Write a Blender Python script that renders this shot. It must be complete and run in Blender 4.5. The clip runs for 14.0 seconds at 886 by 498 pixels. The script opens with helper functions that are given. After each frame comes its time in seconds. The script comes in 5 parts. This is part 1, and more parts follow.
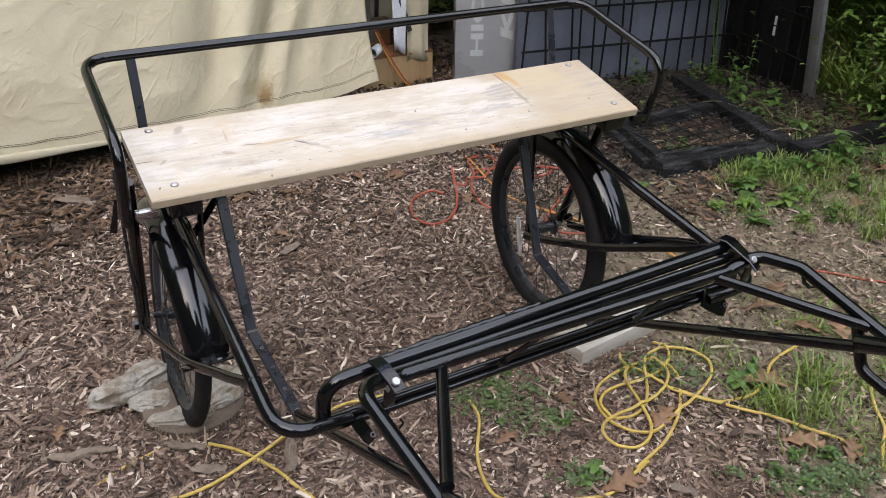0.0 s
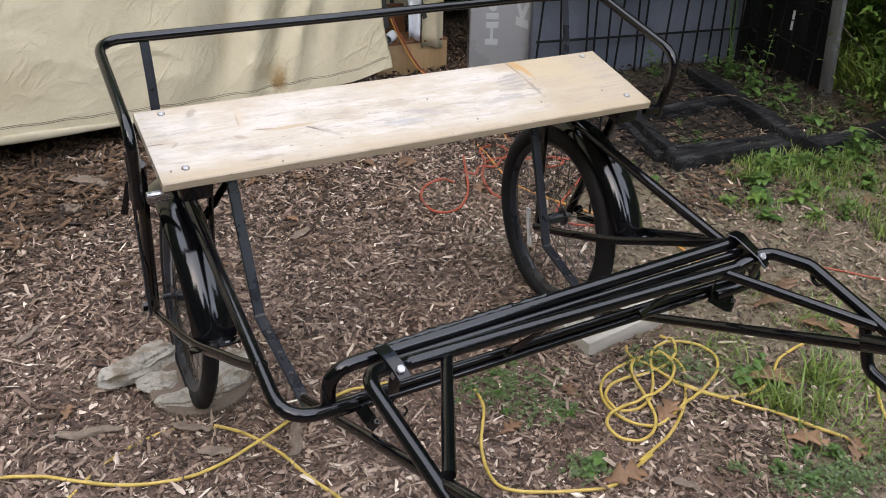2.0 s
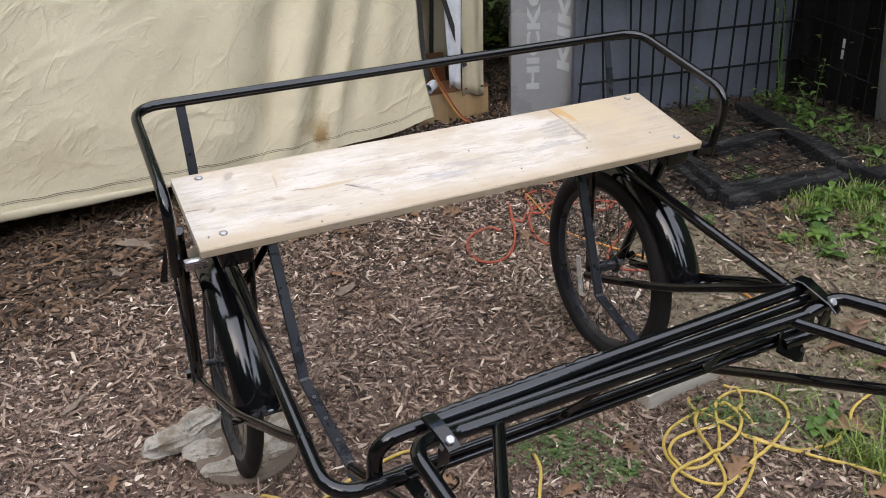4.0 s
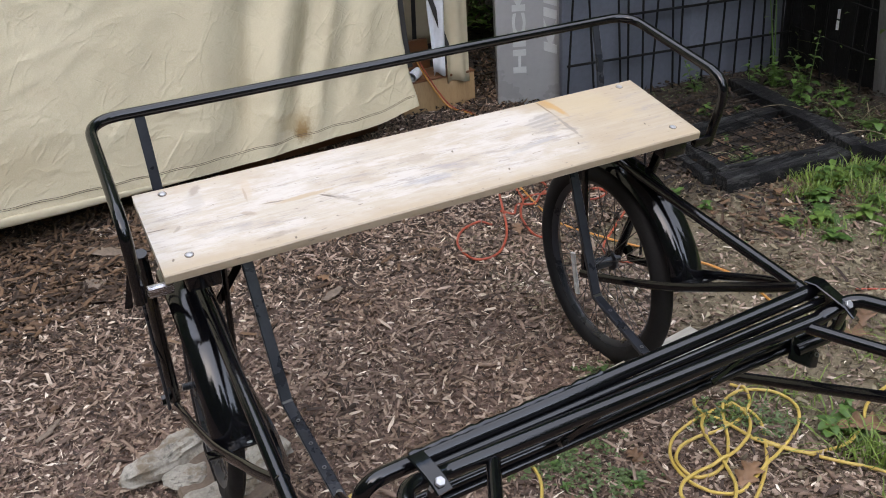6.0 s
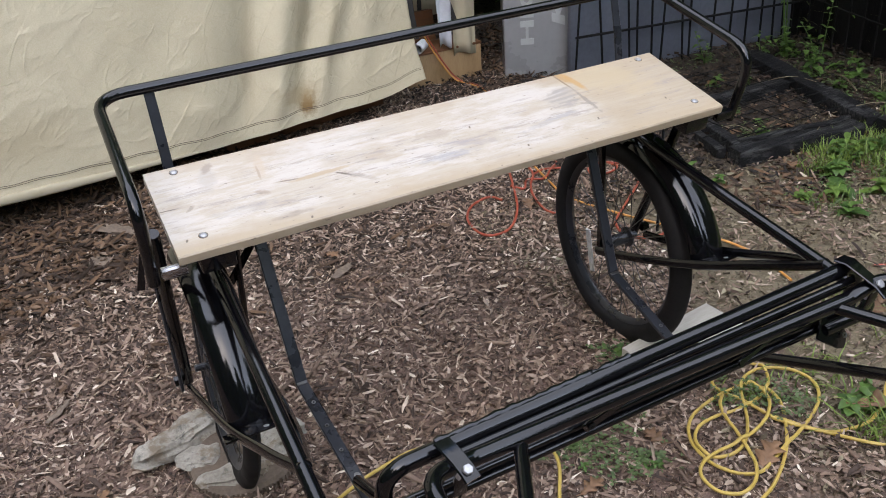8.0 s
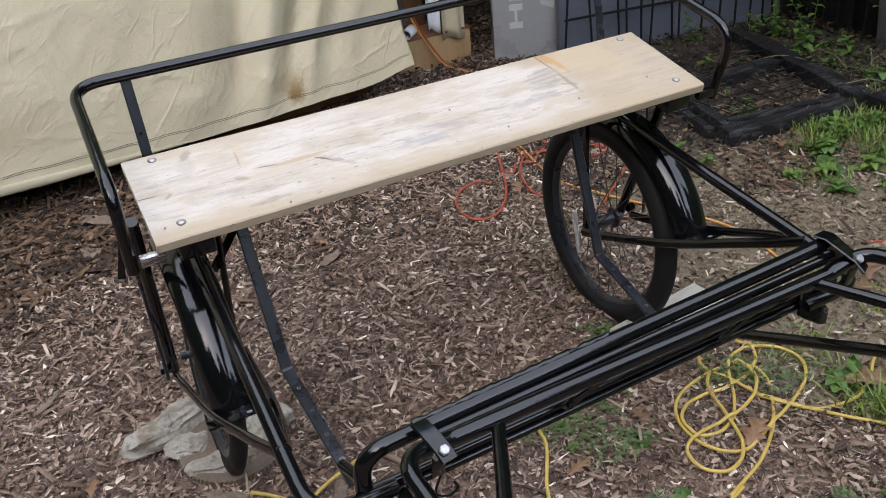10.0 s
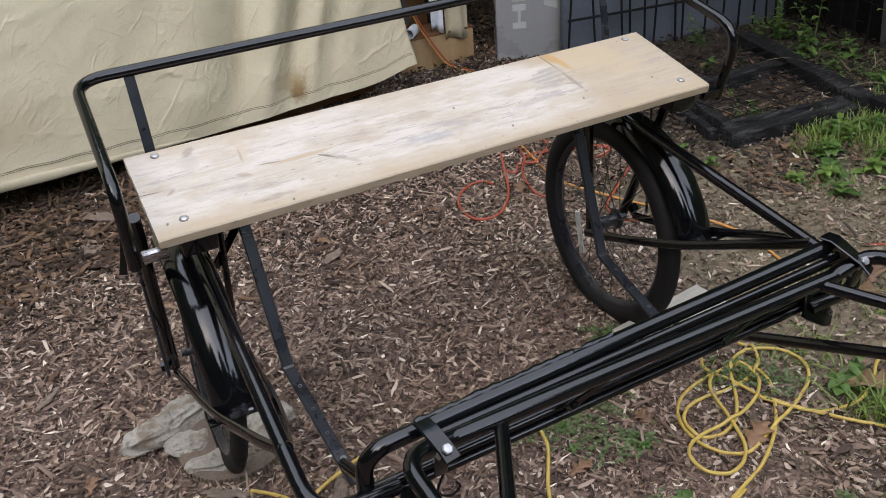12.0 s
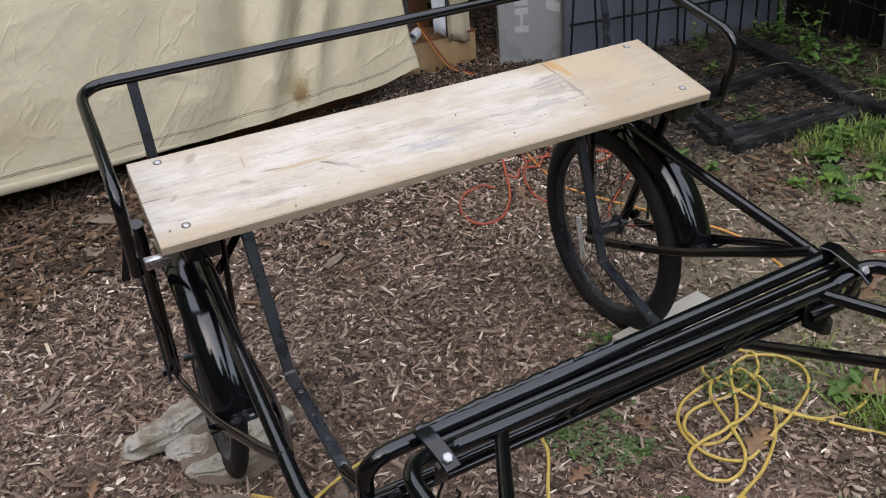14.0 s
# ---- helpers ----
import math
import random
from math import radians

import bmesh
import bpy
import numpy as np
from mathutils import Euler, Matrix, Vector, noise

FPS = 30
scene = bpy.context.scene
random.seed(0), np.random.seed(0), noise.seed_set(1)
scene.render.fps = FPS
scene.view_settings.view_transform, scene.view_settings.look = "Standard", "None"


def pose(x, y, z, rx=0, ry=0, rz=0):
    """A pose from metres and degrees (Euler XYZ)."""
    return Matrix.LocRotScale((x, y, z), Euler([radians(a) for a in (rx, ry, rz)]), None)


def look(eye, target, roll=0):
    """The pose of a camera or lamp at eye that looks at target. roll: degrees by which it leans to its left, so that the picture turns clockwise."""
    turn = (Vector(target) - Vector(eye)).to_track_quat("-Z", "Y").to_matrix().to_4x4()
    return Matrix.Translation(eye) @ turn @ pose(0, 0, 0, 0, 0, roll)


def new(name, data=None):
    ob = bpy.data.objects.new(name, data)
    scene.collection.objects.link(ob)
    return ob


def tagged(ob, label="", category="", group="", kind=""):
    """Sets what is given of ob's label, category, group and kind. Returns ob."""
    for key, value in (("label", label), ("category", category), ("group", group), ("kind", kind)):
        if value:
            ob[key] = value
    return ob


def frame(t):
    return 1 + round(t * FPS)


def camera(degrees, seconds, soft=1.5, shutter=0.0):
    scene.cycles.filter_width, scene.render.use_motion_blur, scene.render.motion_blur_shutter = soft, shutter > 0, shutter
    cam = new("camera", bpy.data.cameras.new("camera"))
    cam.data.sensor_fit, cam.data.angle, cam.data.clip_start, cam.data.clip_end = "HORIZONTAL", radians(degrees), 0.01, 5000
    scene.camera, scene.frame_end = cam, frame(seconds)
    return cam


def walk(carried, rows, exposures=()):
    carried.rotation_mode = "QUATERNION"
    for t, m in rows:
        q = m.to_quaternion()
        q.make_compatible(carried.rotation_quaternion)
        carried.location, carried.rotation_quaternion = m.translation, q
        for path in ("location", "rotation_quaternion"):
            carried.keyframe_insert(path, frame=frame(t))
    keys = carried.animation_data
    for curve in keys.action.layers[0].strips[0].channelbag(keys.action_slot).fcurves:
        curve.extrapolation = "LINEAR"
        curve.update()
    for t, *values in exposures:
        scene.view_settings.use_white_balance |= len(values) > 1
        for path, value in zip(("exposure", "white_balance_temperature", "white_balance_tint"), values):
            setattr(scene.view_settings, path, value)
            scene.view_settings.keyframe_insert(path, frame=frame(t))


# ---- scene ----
# ---------------------------------------------------------------- camera
cam = camera(54.2, 14.0, soft=0.95)
EXPOSURE, KELVIN, TINT = 2.66, 7720, 12
PATH = [
    (0, (-0.2191, -1.4002, 1.2657), (0.6443, 0.1367, 0.3210), 0.75),
    (0.5, (-0.2237, -1.4059, 1.2686), (0.6348, 0.1279, 0.3146), 1.10),
    (1, (-0.2225, -1.4051, 1.2659), (0.6228, 0.1315, 0.3044), 1.21),
    (1.5, (-0.2163, -1.4024, 1.2654), (0.6231, 0.1361, 0.3017), 1.32),
    (2, (-0.2158, -1.4032, 1.2687), (0.6198, 0.1335, 0.2990), 1.72),
    (2.5, (-0.2142, -1.4108, 1.2634), (0.6135, 0.1489, 0.3241), 1.46),
    (3, (-0.2171, -1.4043, 1.2610), (0.5659, 0.2169, 0.3900), 0.96),
    (5.5, (-0.1099, -1.2510, 1.2577), (0.6485, 0.3669, 0.3594), -5.66),
    (6, (-0.1104, -1.2447, 1.2572), (0.6451, 0.3625, 0.3374), -4.20),
    (6.5, (-0.1288, -1.2375, 1.2485), (0.6157, 0.3493, 0.2854), -3.76),
    (7, (-0.1162, -1.2170, 1.2464), (0.6257, 0.3677, 0.2777), -3.96),
    (7.5, (-0.1183, -1.1994, 1.2482), (0.6203, 0.3855, 0.2774), -4.38),
    (8, (-0.1237, -1.1966, 1.2531), (0.6163, 0.3843, 0.2769), -4.43),
    (8.5, (-0.1100, -1.2060, 1.2508), (0.6331, 0.3683, 0.2661), -4.64),
    (11, (-0.0954, -1.2142, 1.2408), (0.6282, 0.3565, 0.2363), -5.80),
    (11.5, (-0.0994, -1.2136, 1.2414), (0.6233, 0.3576, 0.2369), -5.65),
    (12, (-0.1001, -1.2075, 1.2372), (0.6322, 0.3625, 0.2379), -5.03),
    (12.5, (-0.0958, -1.2043, 1.2334), (0.6368, 0.3650, 0.2332), -4.78),
    (13, (-0.0964, -1.2041, 1.2355), (0.6351, 0.3644, 0.2331), -4.81),
    (13.5, (-0.0945, -1.2076, 1.2414), (0.6350, 0.3633, 0.2412), -4.91),
    (14, (-0.0980, -1.2070, 1.2484), (0.6315, 0.3656, 0.2511), -4.84),
]
walk(cam, [(t, look(eye, target, roll)) for t, eye, target, roll in PATH], exposures=[(0, EXPOSURE, KELVIN, TINT), (3.2, EXPOSURE - 0.02, KELVIN, TINT), (5.5, EXPOSURE - 0.06, KELVIN - 120, TINT), (7.0, EXPOSURE - 0.12, KELVIN - 300, TINT), (8.5, EXPOSURE - 0.12, KELVIN - 300, TINT), (12.0, EXPOSURE - 0.24, KELVIN - 150, TINT), (14, EXPOSURE - 0.24, KELVIN - 100, TINT)])

# ---------------------------------------------------------------- light
world = bpy.data.worlds.new("sky")
scene.world = world
world.use_nodes = True
sky = world.node_tree.nodes.new("ShaderNodeTexSky")
sky.sky_type, sky.sun_disc = "NISHITA", False
sky.sun_elevation, sky.sun_rotation = radians(45.7), radians(225.0)
sky.air_density, sky.dust_density, sky.ozone_density = 1.0, 0.5, 1.4
background = world.node_tree.nodes["Background"]
background.inputs["Strength"].default_value = 0.15
world.node_tree.links.new(sky.outputs["Color"], background.inputs["Color"])
sun = new("sun", bpy.data.lights.new("sun", "SUN"))
sun.data.energy, sun.data.angle, sun.data.color = 0.95, radians(160), (1.0, 0.97, 0.93)
sun.matrix_world = look((-1.0, -1.0, 4.45), (0.0, 0.0, 3.0))

# ---------------------------------------------------------------- materials


def nodes_of(name):
    m = bpy.data.materials.new(name)
    m.use_nodes = True
    t = m.node_tree
    return m, t, t.nodes["Principled BSDF"]


def node(t, kind, **inputs):
    n = t.nodes.new(kind)
    for key, value in inputs.items():
        n.inputs[key.replace("_", " ")].default_value = value
    return n


def ramp(t, source, stops):
    n = t.nodes.new("ShaderNodeValToRGB")
    while len(n.color_ramp.elements) < len(stops):
        n.color_ramp.elements.new(0.5)
    for e, (place, colour) in zip(n.color_ramp.elements, stops):
        e.position = place
        e.color = (*colour, 1) if len(colour) == 3 else colour
    t.links.new(source, n.inputs["Fac"])
    return n.outputs["Color"]


def grey(*stops):
    return [(p, (v, v, v)) for p, v in stops]


def noise_of(t, scale, detail=5, rough=0.6, stretch=(1, 1, 1), coords="Object"):
    c = t.nodes.new("ShaderNodeTexCoord")
    m = t.nodes.new("ShaderNodeMapping")
    m.inputs["Scale"].default_value = stretch
    t.links.new(c.outputs[coords], m.inputs["Vector"])
    n = node(t, "ShaderNodeTexNoise", Scale=scale, Detail=detail, Roughness=rough)
    t.links.new(m.outputs["Vector"], n.inputs["Vector"])
    return n.outputs["Fac"]


def mixed(t, fac, a, b, how="MIX"):
    n = t.nodes.new("ShaderNodeMix")
    n.data_type, n.blend_type = "RGBA", how
    for socket, value in ((n.inputs["Factor"], fac), (n.inputs["A"], a), (n.inputs["B"], b)):
        if isinstance(value, bpy.types.NodeSocket):
            t.links.new(value, socket)
        else:
            socket.default_value = (*value, 1) if isinstance(value, tuple) else value
    return n.outputs["Result"]


def bump(t, b, source, strength=0.3, distance=0.002):
    n = node(t, "ShaderNodeBump", Strength=strength, Distance=distance)
    t.links.new(source, n.inputs["Height"])
    t.links.new(n.outputs["Normal"], b.inputs["Normal"])


def simple(name, low, high, scale, roughness=0.6, metal=0.0, rough_spread=0.15, relief=0.15, distance=0.001, stretch=(1, 1, 1), fine=8.0, spread=0.0, coat=0.0):
    """A two-tone surface: broad mottling, fine grain and uneven gloss."""
    m, t, b = nodes_of(name)
    broad, grain = noise_of(t, scale, stretch=stretch), noise_of(t, scale * fine, stretch=stretch)
    colour = mixed(t, 0.35, ramp(t, broad, [(0.3, low), (0.7, high)]), ramp(t, grain, [(0.3, low), (0.7, high)]))
    if spread:
        info = t.nodes.new("ShaderNodeObjectInfo")
        colour = mixed(t, spread, colour, ramp(t, info.outputs["Random"], [(0, tuple(v * 0.45 for v in low)), (1, tuple(min(1, v * 1.35) for v in high))]))
    t.links.new(colour, b.inputs["Base Color"])
    t.links.new(ramp(t, broad, grey((0.3, max(0.02, roughness - rough_spread)), (0.7, min(1, roughness + rough_spread)))), b.inputs["Roughness"])
    b.inputs["Metallic"].default_value = metal
    b.inputs["Coat Weight"].default_value = coat
    bump(t, b, grain, relief, distance)
    return m


M = {}
M["paint"] = simple("black_gloss_paint", (0.0015, 0.0015, 0.002), (0.004, 0.004, 0.005), 14, 0.10, rough_spread=0.06, relief=0.22, distance=0.0008, fine=7, coat=0.1)
M["paint"].node_tree.nodes["Principled BSDF"].inputs["Specular IOR Level"].default_value = 0.42
M["satin"] = simple("black_satin_paint", (0.010, 0.011, 0.014), (0.024, 0.027, 0.034), 18, 0.30, rough_spread=0.10, relief=0.12, fine=9)
M["rubber"] = simple("tyre_rubber", (0.006, 0.006, 0.007), (0.018, 0.017, 0.017), 16, 0.66, relief=0.25, fine=10)
M["steel"] = simple("dull_steel", (0.16, 0.16, 0.16), (0.30, 0.30, 0.29), 30, 0.38, metal=1.0, fine=6)
M["zinc"] = simple("zinc_plated_bolt", (0.26, 0.26, 0.265), (0.46, 0.46, 0.47), 60, 0.36, metal=0.6, fine=5)
M["bare"] = simple("bare_bright_steel", (0.30, 0.30, 0.31), (0.58, 0.58, 0.60), 45, 0.24, metal=1.0, stretch=(1, 12, 12), fine=4)
M["spoke"] = simple("dark_spoke_wire", (0.05, 0.05, 0.05), (0.14, 0.13, 0.12), 40, 0.45, metal=0.8)
M["reflector"] = simple("white_reflector_plastic", (0.48, 0.48, 0.46), (0.62, 0.62, 0.60), 40, 0.25)
# darker copy of cream_canvas: shade put into the colour of hem, flaps and shell
M["canvas_shade"] = simple("cream_canvas_shaded", (0.39, 0.335, 0.225), (0.47, 0.415, 0.295), 3, 0.82, relief=0.15, distance=0.004, fine=12)
M["webbing"] = simple("black_webbing", (0.012, 0.011, 0.010), (0.03, 0.028, 0.026), 40, 0.85, fine=10)
M["white_cloth"] = simple("white_plastic_sheet", (0.50, 0.52, 0.55), (0.66, 0.68, 0.71), 6, 0.45, relief=0.4, distance=0.004)
M["pvc"] = simple("white_pvc", (0.62, 0.63, 0.64), (0.74, 0.75, 0.76), 20, 0.3)
M["ply"] = simple("plywood_box", (0.24, 0.145, 0.065), (0.38, 0.25, 0.13), 5, 0.6, stretch=(6, 6, 1), fine=9)
M["cedar"] = simple("reddish_cedar_board", (0.10, 0.038, 0.014), (0.19, 0.078, 0.030), 6, 0.65, stretch=(1, 5, 5), fine=8)
M["grey_sheet"] = simple("grey_printed_sheet", (0.24, 0.242, 0.245), (0.31, 0.31, 0.31), 2.5, 0.32, relief=0.08, fine=12)
M["print"] = simple("pale_grey_print", (0.36, 0.37, 0.365), (0.42, 0.43, 0.425), 10, 0.5)
M["siding"] = simple("blue_grey_siding", (0.070, 0.079, 0.098), (0.118, 0.131, 0.160), 3, 0.6, relief=0.1, fine=16)
M["wire"] = simple("black_wire", (0.003, 0.003, 0.003), (0.009, 0.009, 0.009), 30, 0.75)
M["dark_wood"] = simple("weathered_dark_wood", (0.002, 0.002, 0.002), (0.018, 0.018, 0.019), 9, 0.8, relief=1.0, distance=0.004, stretch=(1, 6, 1), fine=7)
M["timber"] = simple("scuffed_black_timber", (0.004, 0.004, 0.004), (0.013, 0.013, 0.014), 9, 0.75, relief=1.0, distance=0.005, stretch=(1, 6, 6), fine=7)
M["dark_plank"] = simple("blackened_plank", (0.004, 0.004, 0.0043), (0.0145, 0.0145, 0.0145), 7, 0.8, relief=0.6, distance=0.004, stretch=(6, 6, 1), fine=7, spread=0.3)
for key in ("dark_wood", "timber", "dark_plank", "rubber", "wire"):
    M[key].node_tree.nodes["Principled BSDF"].inputs["Specular IOR Level"].default_value = 0.18
# pale scuffs where the black has worn through along the grain
t = M["timber"].node_tree
b = t.nodes["Principled BSDF"]
worn = mixed(t, 1.0, ramp(t, noise_of(t, 16, 9, 0.75, (0.5, 5, 3)), grey((0.49, 0.0), (0.58, 0.85))), ramp(t, noise_of(t, 6, 3, 0.6), grey((0.42, 0.0), (0.55, 1.0))), "MULTIPLY")
t.links.new(mixed(t, worn, b.inputs["Base Color"].links[0].from_socket, (0.062, 0.062, 0.060)), b.inputs["Base Color"])
M["grey_post"] = simple("silver_grey_post", (0.06, 0.06, 0.06), (0.15, 0.15, 0.148), 8, 0.75, relief=0.5, stretch=(5, 5, 1), fine=7)
M["offcut"] = simple("pale_sawn_offcut", (0.30, 0.272, 0.228), (0.47, 0.435, 0.375), 8, 0.7, stretch=(1, 6, 6), relief=0.3, fine=6)
M["rag"] = simple("stained_grey_rag", (0.135, 0.117, 0.090), (0.41, 0.38, 0.325), 14, 0.95, relief=0.6, distance=0.003, fine=9)
t = M["rag"].node_tree
b = t.nodes["Principled BSDF"]
blotch = mixed(t, ramp(t, noise_of(t, 17, 6, 0.7), grey((0.50, 0.0), (0.60, 0.85))), b.inputs["Base Color"].links[0].from_socket, (0.150, 0.112, 0.074))
t.links.new(mixed(t, ramp(t, noise_of(t, 24, 7, 0.75, (1.3, 1, 1)), grey((0.55, 0.0), (0.64, 0.8))), blotch, (0.085, 0.080, 0.070)), b.inputs["Base Color"])
M["grime"] = simple("rusty_brown_disc", (0.06, 0.042, 0.029), (0.165, 0.122, 0.088), 26, 0.8, relief=0.5, fine=6)
M["bark"] = simple("weathered_bark", (0.075, 0.052, 0.036), (0.24, 0.185, 0.14), 22, 0.9, relief=0.7, distance=0.003, fine=5)
M["rope"] = simple("yellow_cord", (0.38, 0.255, 0.055), (0.54, 0.39, 0.10), 14, 0.45, relief=0.3, fine=9)
M["orange"] = simple("orange_cord", (0.24, 0.042, 0.022), (0.36, 0.075, 0.036), 14, 0.45, fine=9)
M["amber"] = simple("amber_cord", (0.45, 0.19, 0.04), (0.60, 0.28, 0.07), 14, 0.45, fine=9)
M["leaf_dead"] = simple("dead_oak_leaf", (0.075, 0.041, 0.022), (0.235, 0.126, 0.064), 16, 0.7, relief=0.5, distance=0.002, fine=5, spread=0.35)


def foliage(name, dark, light, gloss=0.5):
    m, t, b = nodes_of(name)
    g = t.nodes.new("ShaderNodeNewGeometry")
    n = noise_of(t, 30)
    c = mixed(t, 0.3, ramp(t, g.outputs["Random Per Island"], [(0.0, dark), (0.6, light), (1.0, tuple(v * 1.25 for v in light))]), ramp(t, n, [(0.3, dark), (0.7, light)]))
    t.links.new(c, b.inputs["Base Color"])
    b.inputs["Roughness"].default_value = gloss
    trans = t.nodes.new("ShaderNodeBsdfTranslucent")
    t.links.new(c, trans.inputs["Color"])
    mix = t.nodes.new("ShaderNodeMixShader")
    mix.inputs["Fac"].default_value = 0.25
    t.links.new(b.outputs["BSDF"], mix.inputs[1])
    t.links.new(trans.outputs["BSDF"], mix.inputs[2])
    t.links.new(mix.outputs["Shader"], t.nodes["Material Output"].inputs["Surface"])
    return m


M["leaf"] = foliage("weed_leaf", (0.022, 0.054, 0.012), (0.092, 0.172, 0.036))
M["grass"] = foliage("grass_blade", (0.052, 0.094, 0.016), (0.176, 0.250, 0.050))
# lighter copy of weed_leaf, with sunlight put into the green
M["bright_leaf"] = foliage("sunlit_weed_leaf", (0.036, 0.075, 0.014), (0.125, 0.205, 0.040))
M["clover"] = foliage("clover_leaf", (0.038, 0.066, 0.024), (0.115, 0.165, 0.060))
M["bush"] = foliage("bush_leaf", (0.020, 0.054, 0.010), (0.095, 0.195, 0.030))


def canvas_material():
    """Cream canvas: crinkled all over, streaked with water stain and painted fold shade, with one brown mould stain by
    the hem.
    """
    m, t, b = nodes_of("cream_canvas")
    broad, weave = noise_of(t, 2.0), noise_of(t, 260, 2)
    c = ramp(t, broad, [(0.3, (0.505, 0.430, 0.268)), (0.7, (0.632, 0.550, 0.360))])
    c = mixed(t, 0.12, c, ramp(t, weave, grey((0.3, 0.25), (0.7, 0.8))))
    coords = t.nodes.new("ShaderNodeTexCoord")
    # the tall slanting streaks are part stain, part fold shade put into the colour
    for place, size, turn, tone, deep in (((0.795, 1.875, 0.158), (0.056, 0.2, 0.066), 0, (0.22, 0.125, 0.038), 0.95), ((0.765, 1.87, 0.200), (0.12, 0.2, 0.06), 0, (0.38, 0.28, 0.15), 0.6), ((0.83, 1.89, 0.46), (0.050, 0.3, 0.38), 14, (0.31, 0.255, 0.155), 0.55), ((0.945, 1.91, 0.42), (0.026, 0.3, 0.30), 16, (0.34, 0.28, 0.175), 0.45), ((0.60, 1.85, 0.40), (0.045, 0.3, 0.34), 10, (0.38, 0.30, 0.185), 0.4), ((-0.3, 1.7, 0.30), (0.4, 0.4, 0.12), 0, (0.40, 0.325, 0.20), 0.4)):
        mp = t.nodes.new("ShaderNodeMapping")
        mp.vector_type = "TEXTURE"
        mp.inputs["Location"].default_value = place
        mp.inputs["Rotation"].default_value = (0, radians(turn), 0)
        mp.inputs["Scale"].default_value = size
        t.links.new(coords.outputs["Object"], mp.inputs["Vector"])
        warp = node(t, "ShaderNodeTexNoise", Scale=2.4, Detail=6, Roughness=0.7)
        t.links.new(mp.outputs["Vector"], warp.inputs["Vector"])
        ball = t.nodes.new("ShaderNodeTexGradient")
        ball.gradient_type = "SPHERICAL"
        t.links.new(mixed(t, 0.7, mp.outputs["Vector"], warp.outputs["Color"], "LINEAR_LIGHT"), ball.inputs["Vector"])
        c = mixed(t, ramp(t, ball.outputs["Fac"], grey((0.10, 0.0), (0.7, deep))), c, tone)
    t.links.new(c, b.inputs["Base Color"])
    b.inputs["Roughness"].default_value = 0.75
    # short slanting creases of several sizes, in patches, over a soft billow
    height = noise_of(t, 4.0, 3, 0.5)
    for scale, tilt, width, lift in ((5.0, 38, 0.030, 0.34), (9.0, 52, 0.035, 0.22), (16.0, 25, 0.045, 0.13), (13.0, -30, 0.040, 0.12), (30.0, 45, 0.07, 0.06)):
        place = t.nodes.new("ShaderNodeMapping")
        place.vector_type = "TEXTURE"
        place.inputs["Rotation"].default_value = (0, radians(-tilt), 0)
        place.inputs["Scale"].default_value = (1.9, 1.0, 0.8)
        t.links.new(coords.outputs["Object"], place.inputs["Vector"])
        waves = node(t, "ShaderNodeTexNoise", Scale=scale, Detail=2, Roughness=0.45, Distortion=0.4)
        t.links.new(place.outputs["Vector"], waves.inputs["Vector"])
        crease = ramp(t, waves.outputs["Fac"], grey((0.5 - width, 0.0), (0.5, lift), (0.5 + width * 1.6, 0.0)))
        patch = ramp(t, noise_of(t, scale * 0.6, 2, 0.5, (1.1, 1.0, 0.9)), grey((0.45, 0.0), (0.58, 1.0)))
        lifted = t.nodes.new("ShaderNodeMath")
        lifted.operation = "MULTIPLY_ADD"
        t.links.new(crease, lifted.inputs[0])
        t.links.new(patch, lifted.inputs[1])
        t.links.new(height, lifted.inputs[2])
        height = lifted.outputs[0]
    bump(t, b, height, 0.33, 0.022)
    return m


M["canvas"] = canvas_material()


def chip_material(name, stops):
    m, t, b = nodes_of(name)
    g = t.nodes.new("ShaderNodeNewGeometry")
    n = noise_of(t, 90, stretch=(1, 1, 1))
    c = ramp(t, g.outputs["Random Per Island"], stops)
    c = mixed(t, 0.55, c, ramp(t, n, grey((0.3, 0.45), (0.7, 1.0))), "MULTIPLY")
    # drifts of darker, damper and paler, drier pieces
    c = mixed(t, 0.8, c, ramp(t, noise_of(t, 4.5, 4, 0.65), [(0.34, (0.66, 0.60, 0.53)), (0.50, (0.92, 0.91, 0.89)), (0.66, (0.98, 1.0, 1.02))]), "MULTIPLY")
    t.links.new(c, b.inputs["Base Color"])
    b.inputs["Roughness"].default_value = 0.85
    bump(t, b, n, 0.4, 0.001)
    return m


M["chips"] = chip_material("shredded_bark_mulch", [(0.0, (0.034, 0.020, 0.014)), (0.32, (0.138, 0.089, 0.065)), (0.66, (0.290, 0.197, 0.144)), (0.90, (0.420, 0.314, 0.241)), (0.97, (0.580, 0.465, 0.367)), (1.0, (0.880, 0.760, 0.620))])
# brown leaf litter, its tones lowered to carry the back corner's shade
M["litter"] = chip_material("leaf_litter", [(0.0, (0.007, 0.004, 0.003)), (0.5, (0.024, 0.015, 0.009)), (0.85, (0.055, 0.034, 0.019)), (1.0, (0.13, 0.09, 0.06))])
M["fallen"] = chip_material("fallen_leaf_carpet", [(0.0, (0.026, 0.014, 0.008)), (0.5, (0.084, 0.046, 0.024)), (0.85, (0.160, 0.090, 0.047)), (1.0, (0.22, 0.14, 0.085))])
# darker copy of fallen_leaf_carpet: shade among the timbers is put into the colour
M["shaded_leaves"] = chip_material("shaded_fallen_leaves", [(0.0, (0.006, 0.004, 0.003)), (0.5, (0.022, 0.013, 0.008)), (0.85, (0.065, 0.037, 0.021)), (1.0, (0.22, 0.14, 0.09))])
